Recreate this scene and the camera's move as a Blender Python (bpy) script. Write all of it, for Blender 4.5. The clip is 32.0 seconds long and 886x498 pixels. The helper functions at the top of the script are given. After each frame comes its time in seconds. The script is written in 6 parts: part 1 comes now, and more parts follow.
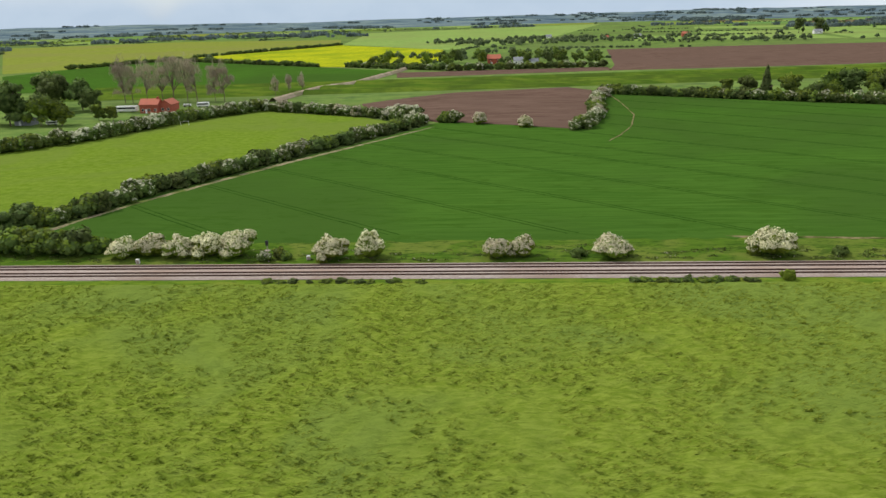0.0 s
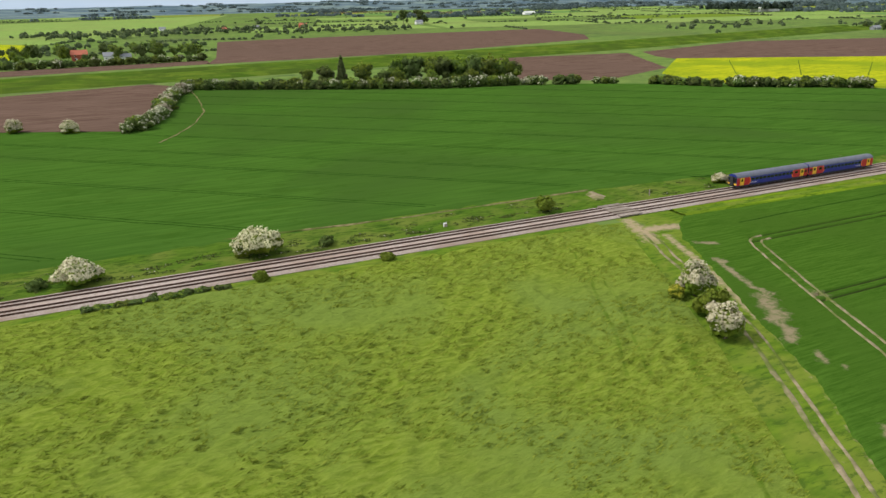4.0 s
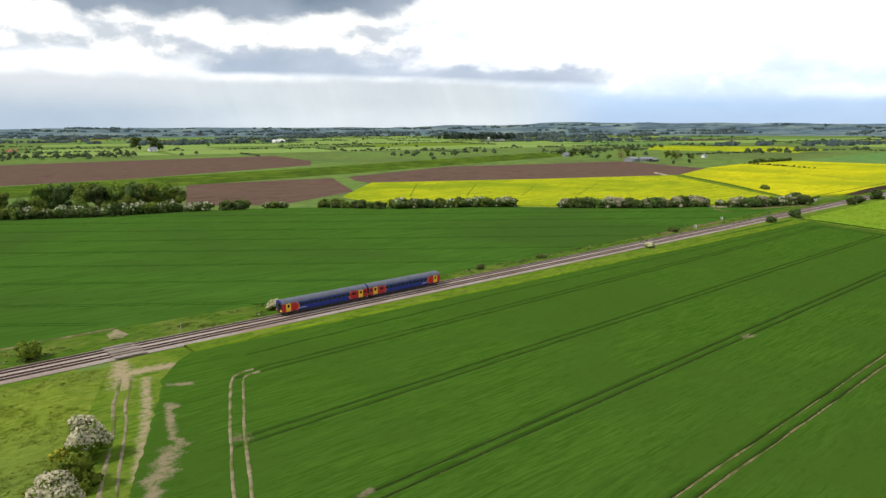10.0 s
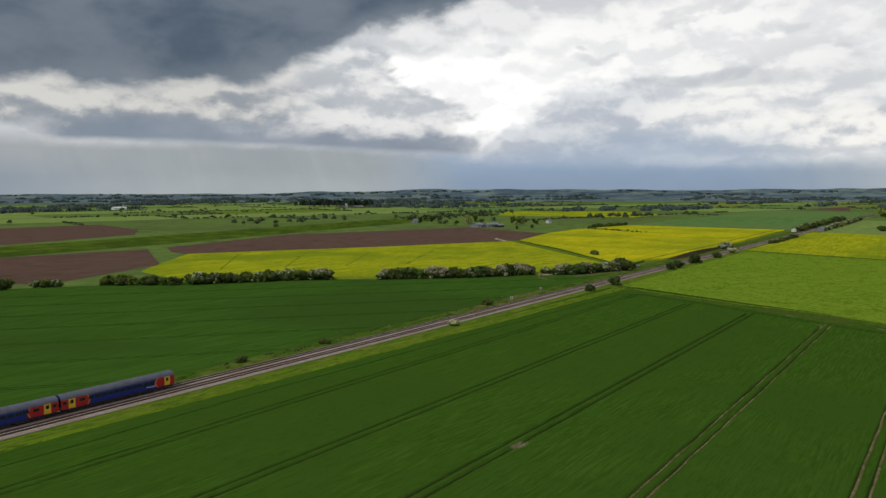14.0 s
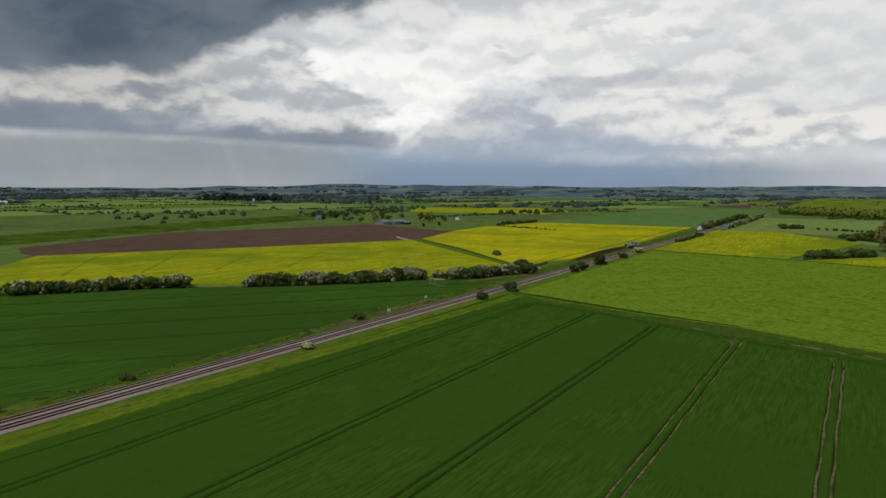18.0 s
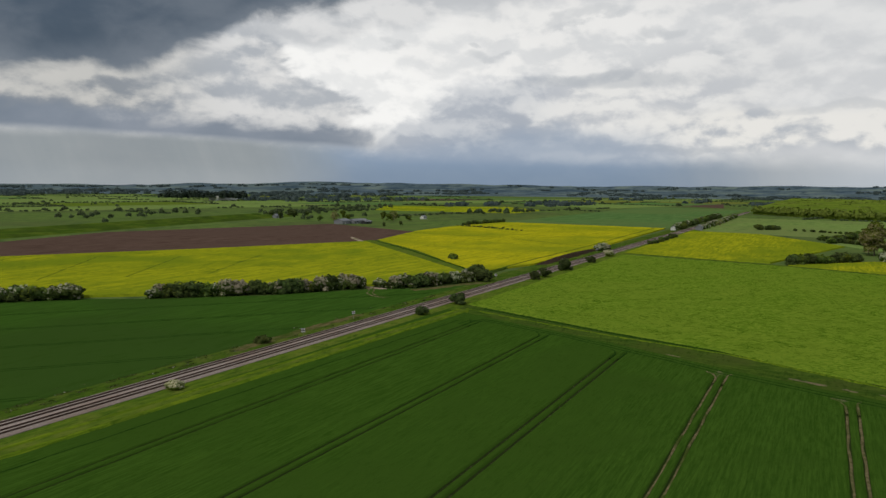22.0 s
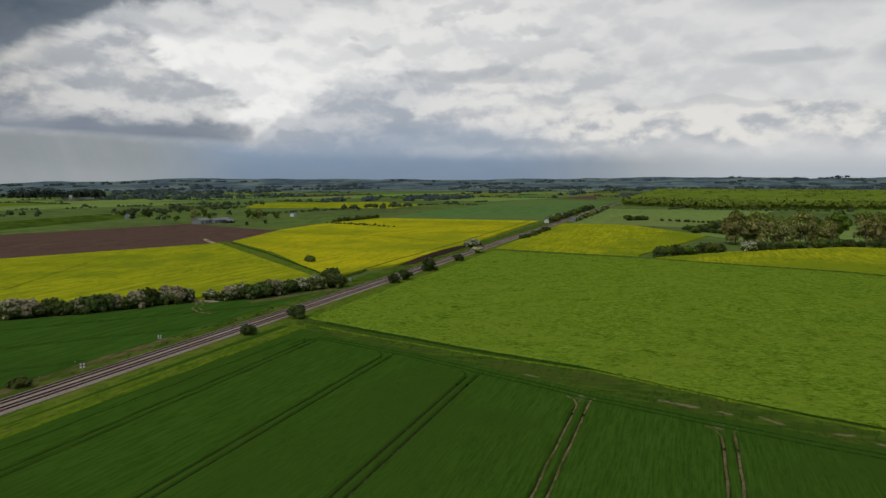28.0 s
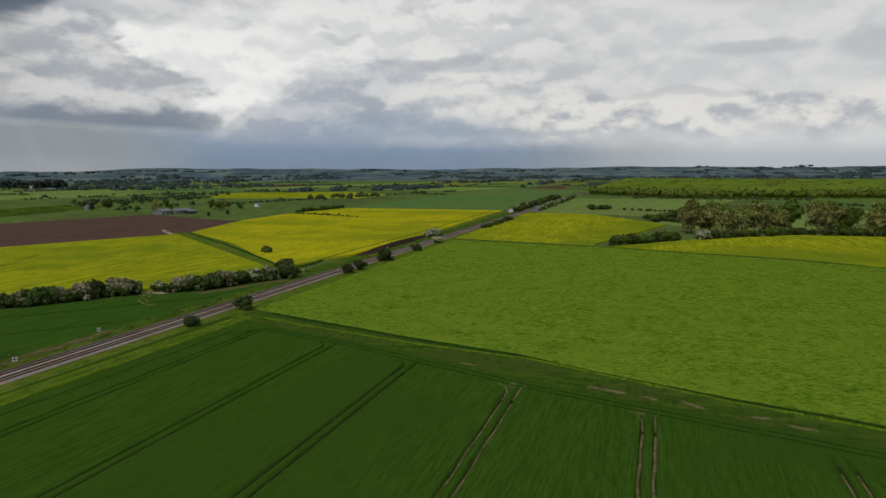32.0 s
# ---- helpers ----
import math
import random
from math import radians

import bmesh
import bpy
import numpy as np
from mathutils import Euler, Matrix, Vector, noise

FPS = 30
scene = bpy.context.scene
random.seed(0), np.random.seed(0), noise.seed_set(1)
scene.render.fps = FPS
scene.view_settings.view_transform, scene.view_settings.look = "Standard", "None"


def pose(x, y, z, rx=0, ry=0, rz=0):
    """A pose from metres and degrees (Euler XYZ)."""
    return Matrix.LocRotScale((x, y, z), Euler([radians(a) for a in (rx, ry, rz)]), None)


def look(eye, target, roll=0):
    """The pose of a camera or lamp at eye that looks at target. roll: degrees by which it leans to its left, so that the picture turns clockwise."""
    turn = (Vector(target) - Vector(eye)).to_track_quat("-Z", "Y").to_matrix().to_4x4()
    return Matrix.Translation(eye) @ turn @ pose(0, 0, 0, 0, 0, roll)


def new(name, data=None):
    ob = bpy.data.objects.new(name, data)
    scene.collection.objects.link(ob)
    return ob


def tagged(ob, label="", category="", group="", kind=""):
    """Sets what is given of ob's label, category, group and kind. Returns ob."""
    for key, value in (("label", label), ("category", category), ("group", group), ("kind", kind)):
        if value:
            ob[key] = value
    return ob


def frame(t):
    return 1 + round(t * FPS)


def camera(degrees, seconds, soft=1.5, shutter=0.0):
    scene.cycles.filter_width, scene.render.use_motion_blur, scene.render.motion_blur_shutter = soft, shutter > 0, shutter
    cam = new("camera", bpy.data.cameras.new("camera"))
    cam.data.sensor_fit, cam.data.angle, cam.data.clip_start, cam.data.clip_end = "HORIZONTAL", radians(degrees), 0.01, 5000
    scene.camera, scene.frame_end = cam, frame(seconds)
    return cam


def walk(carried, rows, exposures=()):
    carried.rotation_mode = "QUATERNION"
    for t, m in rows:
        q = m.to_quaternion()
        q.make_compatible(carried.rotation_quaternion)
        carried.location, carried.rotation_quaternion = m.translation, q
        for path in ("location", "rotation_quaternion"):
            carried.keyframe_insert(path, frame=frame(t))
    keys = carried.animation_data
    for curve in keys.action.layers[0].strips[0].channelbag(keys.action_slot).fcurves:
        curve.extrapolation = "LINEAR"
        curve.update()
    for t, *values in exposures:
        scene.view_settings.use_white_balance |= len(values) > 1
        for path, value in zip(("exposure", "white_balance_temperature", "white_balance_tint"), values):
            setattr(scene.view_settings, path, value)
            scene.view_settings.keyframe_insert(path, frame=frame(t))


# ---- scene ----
cam = camera(64.2, 32.0)
PATH = [
    (0, (2.391, -0.604, 44.326), (2.279, 1.29, 43.695), -1.5),
    (0.5, (6.556, 0.454, 44.309), (6.545, 2.348, 43.667), -1.4),
    (1, (10.764, 1.434, 44.274), (10.863, 3.322, 43.621), -1.3),
    (1.5, (14.963, 2.313, 44.183), (15.189, 4.186, 43.519), -1.3),
    (2, (19.265, 2.993, 44.066), (19.58, 4.852, 43.399), -1.2),
    (2.5, (23.784, 3.439, 43.955), (24.211, 5.275, 43.287), -1.1),
    (3, (28.324, 3.655, 43.858), (28.887, 5.453, 43.188), -1.1),
    (3.5, (32.695, 3.631, 43.717), (33.36, 5.394, 43.046), -1.0),
    (4, (37.133, 3.412, 43.596), (37.905, 5.131, 42.925), -1.0),
    (4.5, (41.616, 2.827, 43.506), (42.46, 4.512, 42.835), -1.0),
    (6.5, (59.328, -1.838, 42.651), (60.382, -0.273, 41.987), -0.7),
    (7, (63.49, -3.405, 42.446), (64.579, -1.852, 41.812), -0.5),
    (7.5, (67.558, -5.266, 42.3), (68.681, -3.719, 41.713), -0.5),
    (8, (71.627, -7.279, 42.175), (72.776, -5.734, 41.634), -0.4),
    (8.5, (75.812, -9.358, 42.05), (76.988, -7.818, 41.555), -0.3),
    (9, (80.184, -11.355, 41.891), (81.41, -9.84, 41.443), -0.4),
    (9.5, (84.67, -12.979, 41.733), (85.955, -11.499, 41.336), -0.3),
    (10, (89.341, -14.246, 41.585), (90.668, -12.79, 41.24), -0.2),
    (10.5, (94.266, -15.151, 41.464), (95.604, -13.692, 41.176), -0.1),
    (11, (99.329, -15.69, 41.329), (100.676, -14.23, 41.095), -0.1),
    (11.5, (104.435, -15.946, 41.267), (105.798, -14.495, 41.086), 0.0),
    (12, (109.38, -15.9, 41.232), (110.76, -14.463, 41.056), 0.0),
    (12.5, (114.171, -15.459, 41.196), (115.576, -14.047, 41.025), -0.0),
    (13, (118.903, -14.749, 41.172), (120.424, -13.462, 41.004), -0.1),
    (13.5, (123.586, -13.737, 41.225), (125.157, -12.512, 41.06), -0.2),
    (14, (128.337, -12.63, 41.287), (129.929, -11.43, 41.124), -0.2),
    (14.5, (133.132, -11.47, 41.313), (134.748, -10.302, 41.148), -0.2),
    (16.5, (152.522, -7.195, 41.148), (154.216, -6.147, 40.976), -0.0),
    (17, (157.55, -6.249, 41.102), (159.255, -5.219, 40.929), 0.1),
    (17.5, (162.684, -5.319, 41.035), (164.395, -4.3, 40.86), 0.1),
    (18, (167.852, -4.325, 40.951), (169.569, -3.315, 40.776), 0.2),
    (18.5, (173.039, -3.305, 40.864), (174.759, -2.3, 40.688), 0.3),
    (19, (178.163, -2.221, 40.751), (179.885, -1.219, 40.574), 0.3),
    (19.5, (183.201, -1.174, 40.623), (184.925, -0.176, 40.447), 0.4),
    (20, (188.134, -0.236, 40.491), (189.862, 0.755, 40.314), 0.4),
    (20.5, (193.014, 0.72, 40.373), (194.744, 1.706, 40.195), 0.4),
    (21, (197.938, 1.777, 40.27), (199.672, 2.759, 40.092), 0.5),
    (21.5, (202.892, 2.864, 40.19), (204.633, 3.832, 40.011), 0.5),
    (22, (207.826, 3.837, 40.115), (209.577, 4.787, 39.936), 0.5),
    (22.5, (212.75, 4.714, 40.043), (214.504, 5.658, 39.863), 0.4),
    (23, (217.575, 5.554, 39.953), (219.335, 6.487, 39.775), 0.5),
    (23.5, (222.023, 6.277, 39.888), (223.796, 7.184, 39.711), 0.4),
    (24, (225.916, 6.881, 39.848), (227.704, 7.759, 39.672), 0.4),
    (24.5, (229.232, 7.248, 39.897), (231.043, 8.08, 39.722), 0.3),
    (25, (231.956, 7.365, 39.937), (233.789, 8.145, 39.763), 0.2),
    (25.5, (234.233, 7.317, 39.947), (236.077, 8.073, 39.772), 0.2),
    (26, (236.11, 7.091, 39.964), (237.962, 7.825, 39.787), 0.0),
    (26.5, (237.499, 6.635, 39.973), (239.359, 7.347, 39.793), 0.0),
    (28.5, (240.817, 4.005, 40.063), (242.701, 4.646, 39.865), -0.2),
    (29, (241.294, 3.173, 40.062), (243.181, 3.804, 39.86), -0.1),
    (29.5, (241.588, 2.239, 40.079), (243.477, 2.864, 39.873), -0.2),
    (30, (241.769, 1.232, 40.096), (243.658, 1.853, 39.885), -0.2),
    (30.5, (241.855, 0.326, 40.118), (243.747, 0.939, 39.904), -0.2),
    (31, (241.877, -0.556, 40.148), (243.772, 0.044, 39.93), -0.3),
    (31.5, (241.845, -1.525, 40.154), (243.744, -0.936, 39.934), -0.3),
    (32, (241.739, -2.528, 40.154), (243.64, -1.947, 39.931), -0.3),
]
EXPOSURES = [(0.0, 0.08), (4.0, 0.16), (7.0, 0.32), (8.0, 0.30), (9.0, 0.22), (10.5, -0.08), (12.0, -0.56), (13.0, -0.88), (19.0, -1.2), (32.0, -1.36)]
walk(cam, [(t, look(eye, target, roll)) for t, eye, target, roll in PATH], EXPOSURES)

# ---- world and sun ----
SUN_WAY = Vector((-0.80, 0.28, 0.95)).normalized()      # towards the sun
world = bpy.data.worlds.new("sky")
scene.world = world
world.use_nodes = True


class Net:
    """Short hand for building node trees."""

    def __init__(self, tree):
        self.tree = tree
        tree.nodes.clear()

    def node(self, kind, inputs=(), **settings):
        n = self.tree.nodes.new(kind)
        for k, v in settings.items():
            setattr(n, k, v)
        for k, v in dict(inputs).items():
            self.set(n.inputs[k], v)
        return n

    def set(self, socket, v):
        if isinstance(v, bpy.types.NodeSocket):
            self.tree.links.new(v, socket)
        elif v is not None:
            if hasattr(socket, "default_value") and isinstance(v, tuple) and len(v) == 3 and socket.type == "RGBA":
                v = (*v, 1.0)
            socket.default_value = v

    def math(self, op, a, b=None, clamp=False):
        n = self.node("ShaderNodeMath", operation=op, use_clamp=clamp)
        self.set(n.inputs[0], a)
        self.set(n.inputs[1], b)
        return n.outputs[0]

    def vec(self, x, y, z):
        return self.node("ShaderNodeCombineXYZ", {0: x, 1: y, 2: z}).outputs[0]

    def noise(self, vector, scale, detail=4.0, rough=0.55, distort=0.0):
        return self.node("ShaderNodeTexNoise", {"Vector": vector, "Scale": scale, "Detail": detail, "Roughness": rough, "Distortion": distort}).outputs[0]

    def ramp(self, v, lo, hi):
        """0 below lo, 1 above hi, smooth between."""
        n = self.node("ShaderNodeMapRange", {"Value": v, "From Min": lo, "From Max": hi}, interpolation_type="SMOOTHSTEP")
        return n.outputs[0]

    def mix(self, f, a, b):
        n = self.node("ShaderNodeMix", data_type="RGBA")
        self.set(n.inputs[0], f)
        self.set(n.inputs[6], a)
        self.set(n.inputs[7], b)
        return n.outputs[2]


def build_sky():
    w = Net(world.node_tree)
    way = w.node("ShaderNodeTexCoord").outputs["Generated"]
    xyz = w.node("ShaderNodeSeparateXYZ", {0: way})
    x, y, z = xyz.outputs
    az = w.math("MULTIPLY", w.math("ARCTAN2", x, y), 57.2958)          # degrees, from +y towards +x
    el = w.math("MULTIPLY", w.math("ARCSINE", z), 57.2958)
    add, mul, sub = (lambda a, b: w.math("ADD", a, b)), (lambda a, b: w.math("MULTIPLY", a, b)), (lambda a, b: w.math("SUBTRACT", a, b))

    def inv(a):
        return sub(1.0, a)

    def at(lift, flat=0.17):
        return w.vec(mul(az, 0.1), mul(add(el, lift), flat), 0.0)

    def line(v, pts):
        """Straight pieces through the points given."""
        out = pts[0][1]
        for (xa, ya), (xb, yb) in zip(pts[:-1], pts[1:]):
            step = w.node("ShaderNodeMapRange", {"Value": v, "From Min": xa, "From Max": xb, "To Min": 0.0, "To Max": yb - ya}).outputs[0]
            out = add(out, step)
        return out

    def heap(lift):
        """Rounded cloud heads: distance to warped cell centres, at two sizes."""
        v = at(lift)
        warp = w.node("ShaderNodeTexNoise", {"Vector": v, "Scale": 2.6, "Detail": 5.0, "Roughness": 0.6}).outputs["Color"]
        v = w.node("ShaderNodeVectorMath", {0: v, 1: w.node("ShaderNodeVectorMath", {0: warp, "Scale": 0.55}, operation="SCALE").outputs[0]}, operation="ADD").outputs[0]
        a = w.node("ShaderNodeTexVoronoi", {"Vector": v, "Scale": 1.3, "Smoothness": 0.35}, feature="SMOOTH_F1").outputs["Distance"]
        b = w.node("ShaderNodeTexVoronoi", {"Vector": v, "Scale": 3.4, "Smoothness": 0.3}, feature="SMOOTH_F1").outputs["Distance"]
        return add(a, mul(b, 0.5))

    flat = at(0.0)
    big = w.noise(flat, 0.85, 5.0, 0.5, 0.3)
    fine = w.noise(flat, 2.2, 8.0, 0.55, 0.2)
    above = w.noise(at(0.9), 2.2, 8.0, 0.55, 0.2)
    heads = heap(0.0)
    lit = w.math("ADD", 0.5, add(mul(sub(fine, above), 2.2), mul(sub(heap(0.7), heads), 0.8)), True)     # tops of billows catch the light
    rough = add(mul(sub(big, 0.5), 3.0), mul(sub(fine, 0.5), 3.4))
    puffy = add(mul(sub(fine, 0.5), 2.2), mul(sub(0.55, heads), 1.5))
    ew, aw = add(el, rough), add(az, mul(rough, 2.2))
    ec, ac = add(el, puffy), add(az, mul(puffy, 1.6))

    def blob(a0, e0, ra, re, soft=0.5, u=None, v=None):
        """1 inside an ellipse in azimuth and elevation, with a ragged soft rim."""
        du = mul(sub(aw if u is None else u, a0), 1.0 / ra)
        dv = mul(sub(ew if v is None else v, e0), 1.0 / re)
        return inv(w.ramp(add(mul(du, du), mul(dv, dv)), 1.0 - soft, 1.0 + soft))

    def over(f, k, below, colour):
        return w.mix(mul(f, k), below, colour)

    sky = w.node("ShaderNodeTexSky", sky_type="NISHITA", sun_disc=False,
                 sun_elevation=math.asin(SUN_WAY.z), sun_rotation=math.atan2(SUN_WAY.x, SUN_WAY.y)).outputs[0]
    clear = w.node("ShaderNodeVectorMath", {0: sky, "Scale": 0.15}, operation="SCALE").outputs[0]
    # high veil of lit cloud
    veil = w.mix(w.ramp(add(mul(lit, 0.6), mul(big, 0.4)), 0.30, 0.70), (1.04, 1.08, 1.13), (1.50, 1.50, 1.48))
    cloud = over(w.ramp(az, 74.0, 92.0), 0.75, veil, w.mix(w.ramp(fine, 0.4, 0.6), (1.34, 1.36, 1.38), (1.52, 1.53, 1.53)))
    # bright opening ahead of the later path
    cloud = over(blob(57.0, 8.6, 13.0, 5.0, 0.7), 0.95, cloud, w.mix(w.ramp(lit, 0.2, 0.7), (1.66, 1.67, 1.66), (1.92, 1.91, 1.87)))
    cloud = over(blob(68.0, 11.5, 15.0, 3.2, 0.8), 0.8, cloud, w.mix(w.ramp(lit, 0.2, 0.7), (1.44, 1.46, 1.47), (1.72, 1.71, 1.68)))
    # grey bank between the dark cloud and the opening, billowed along its rim
    bank = mul(inv(w.ramp(sub(add(ac, mul(rough, 2.2)), line(el, [(3.0, 57.0), (6.0, 53.5), (9.0, 48.0), (12.0, 45.0)])), -1.2, 1.2)), w.ramp(az, 28.0, 36.0))
    cloud = over(bank, 0.88, cloud, w.mix(w.ramp(add(lit, mul(sub(big, 0.5), 0.8)), 0.2, 0.85), (0.80, 0.86, 0.94), (1.38, 1.38, 1.37)))
    # cumulus row under the dark cloud
    row = mul(w.ramp(ec, 3.9, 5.2), inv(w.ramp(az, 36.0, 46.0)))
    cloud = over(row, 0.9, cloud, w.mix(w.ramp(add(lit, mul(sub(el, 6.2), 0.22)), 0.2, 0.85), (0.50, 0.55, 0.61), (1.12, 1.11, 1.06)))
    # blue-grey tower right of the opening and white heads beside it
    tower = mul(mul(w.ramp(sub(add(ac, mul(rough, 3.0)), line(el, [(3.0, 57.5), (5.0, 60.0), (8.0, 62.0)])), -1.2, 1.6), inv(w.ramp(az, 67.0, 76.0))), inv(w.ramp(ec, 7.2, 8.4)))
    cloud = over(tower, 0.85, cloud, w.mix(w.ramp(lit, 0.25, 0.8), (0.74, 0.82, 0.95), (1.12, 1.17, 1.24)))
    cap = mul(mul(w.ramp(aw, 67.0, 71.0), inv(w.ramp(aw, 79.0, 88.0))), inv(w.ramp(add(mul(ec, 0.6), mul(el, 0.4)), 7.4, 8.6)))
    cloud = over(cap, 0.8, cloud, w.mix(w.ramp(lit, 0.2, 0.75), (1.10, 1.14, 1.20), (1.62, 1.61, 1.57)))
    low_row = mul(w.ramp(az, 74.0, 84.0), mul(inv(w.ramp(ec, 4.6, 5.8)), w.ramp(ec, 1.6, 3.2)))
    cloud = over(low_row, 0.85, cloud, w.mix(w.ramp(add(lit, mul(sub(el, 3.6), 0.16)), 0.25, 0.75), (0.92, 0.98, 1.06), (1.66, 1.63, 1.55)))
    # thin grey shelves and scraps
    for a0, e0, ra, re, k in ((74.5, 8.2, 6.5, 0.55, 0.75), (77.0, 2.9, 8.0, 0.3, 0.7), (96.5, 8.8, 4.2, 0.6, 0.7), (104.0, 8.4, 2.2, 1.2, 0.7), (99.0, 12.8, 7.0, 0.9, 0.7), (17.0, 4.6, 3.5, 0.45, 0.9), (92.0, 5.6, 5.0, 0.3, 0.5)):
        cloud = over(blob(a0, e0, ra, re, 0.8, add(az, mul(rough, 1.2)), add(el, mul(rough, 0.55))), k * 0.7, cloud, (0.88, 0.94, 1.01))
    scraps = [(57.0, 10.7, 1.3, 0.55), (64.7, 10.3, 1.5, 0.42), (64.0, 11.2, 0.6, 0.3), (73.4, 13.0, 2.0, 0.4), (71.0, 12.6, 0.8, 0.5), (78.4, 11.8, 0.8, 0.4), (82.0, 10.1, 0.7, 0.3)]
    for a0, e0, ra, re in scraps:
        cloud = over(blob(a0, e0, ra, re, 1.0, add(az, mul(sub(fine, 0.5), 9.0)), add(el, mul(sub(above, 0.5), 4.0))), 0.5, cloud, (1.02, 1.07, 1.12))
    # second grey cloud high up, right of the dark one
    lid = mul(w.ramp(sub(ew, line(az, [(50.0, 10.6), (58.0, 12.0), (70.0, 14.6)])), -0.6, 0.8), inv(w.ramp(aw, 64.0, 72.0)))
    cloud = over(lid, 0.75, cloud, w.mix(w.ramp(lit, 0.2, 0.8), (1.02, 1.06, 1.11), (1.38, 1.39, 1.40)))
    # rain and haze below the cloud bases
    base_e = line(az, [(14.0, 4.5), (26.0, 4.1), (40.0, 4.0), (50.0, 3.5), (58.0, 3.1), (84.0, 2.7), (100.0, 2.2)])
    under = inv(w.ramp(mul(sub(add(el, mul(rough, 0.12)), base_e), line(az, [(24.0, 0.3), (44.0, 0.42), (57.0, 0.22)])), -0.35, 0.12))
    shaft = w.noise(w.vec(mul(add(az, mul(el, 0.35)), 0.28), mul(el, 0.04), 3.0), 1.0, 4.0, 0.6)
    rain = w.mix(w.ramp(shaft, 0.20, 0.88), (0.54, 0.61, 0.65), (0.68, 0.73, 0.75))
    rain = over(blob(37.5, 2.0, 3.0, 4.0, 0.9, az, el), 0.55, rain, (0.54, 0.60, 0.64))
    rain = over(w.ramp(el, 1.9, 0.2), 0.3, rain, (0.78, 0.85, 0.90))
    blue = mul(w.ramp(add(az, mul(sub(shaft, 0.5), 5.0)), 46.0, 57.0), inv(w.ramp(add(az, mul(sub(shaft, 0.5), 5.0)), 74.0, 92.0)))
    rain = over(blue, 0.95, rain, w.mix(w.ramp(el, 3.2, 0.2), (0.51, 0.69, 0.95), (0.39, 0.54, 0.75)))
    rain = over(w.ramp(az, 80.0, 96.0), 0.85, rain, w.mix(w.ramp(el, 2.4, 0.2), (1.22, 1.27, 1.33), (1.00, 1.09, 1.19)))
    rain = over(inv(w.ramp(az, 14.0, 34.0)), 0.9, rain, w.mix(w.ramp(el, 0.6, 3.4), (0.36, 0.46, 0.58), (0.62, 0.66, 0.70)))
    cloud = over(under, 0.96, cloud, rain)
    melt = mul(mul(w.ramp(az, 56.0, 64.0), inv(w.ramp(az, 74.0, 82.0))), mul(inv(w.ramp(ew, 2.8, 5.6)), w.ramp(el, 1.5, 3.0)))
    cloud = over(melt, 0.75, cloud, (0.64, 0.78, 0.98))
    # long dark base of the cumulus, sharp below and soft above
    over_base = sub(add(el, mul(rough, 0.16)), base_e)
    belt = mul(w.ramp(over_base, -0.55, 0.05), inv(w.ramp(add(over_base, mul(sub(lit, 0.5), 1.2)), 0.45, 2.3)))
    belt = mul(belt, mul(w.ramp(aw, 20.0, 26.0), inv(w.ramp(az, 52.0, 58.5))))
    cloud = over(belt, 0.95, cloud, w.mix(w.ramp(big, 0.35, 0.65), (0.36, 0.44, 0.55), (0.52, 0.59, 0.70)))
    # heavy dark cloud
    foot = line(az, [(10.0, 8.4), (18.0, 7.7), (32.0, 7.6), (37.0, 8.4), (41.0, 9.6), (44.0, 10.9), (47.0, 12.3), (56.0, 14.3), (66.0, 20.0)])
    depth = sub(add(el, add(mul(rough, 0.5), mul(sub(above, 0.5), 2.4))), foot)
    dark = mul(w.ramp(depth, -0.45, 0.65), inv(w.ramp(el, 26.0, 40.0)))
    dark = mul(dark, w.ramp(az, -40.0, 0.0))
    grey = w.mix(w.ramp(add(big, mul(sub(fine, 0.5), 0.5)), 0.32, 0.66), (0.105, 0.165, 0.245), (0.25, 0.31, 0.39))
    grey = over(inv(w.ramp(depth, 0.2, 2.2)), 0.35, grey, (0.46, 0.53, 0.62))
    cloud = over(dark, 0.96, cloud, grey)
    gaps = mul(mul(w.ramp(w.noise(flat, 0.5, 3.0, 0.5), 0.55, 0.7), 0.5), inv(mul(w.ramp(az, 0.0, 8.0), inv(w.ramp(az, 104.0, 120.0)))))
    mixed = w.mix(inv(gaps), clear, cloud)
    # overhead and behind, the plain grey undersides of the same clouds
    away = w.math("MAXIMUM", w.ramp(el, 18.0, 34.0), w.math("MAXIMUM", w.ramp(az, 112.0, 135.0), inv(w.ramp(az, -70.0, -45.0))))
    mixed = w.mix(away, mixed, w.mix(gaps, w.mix(w.ramp(big, 0.35, 0.65), (0.55, 0.60, 0.66), (0.80, 0.82, 0.85)), clear))
    back = w.node("ShaderNodeBackground", {"Color": mixed, "Strength": 1.14})
    out = w.node("ShaderNodeOutputWorld")
    w.tree.links.new(back.outputs[0], out.inputs[0])


build_sky()
sun = new("sun", bpy.data.lights.new("sun", "SUN"))
sun.data.energy, sun.data.angle, sun.data.color = 2.8, radians(1.5), (1.0, 0.95, 0.86)
sun.matrix_world = look((0, 0, 300), Vector((0, 0, 300)) - SUN_WAY)

# ---- materials ----


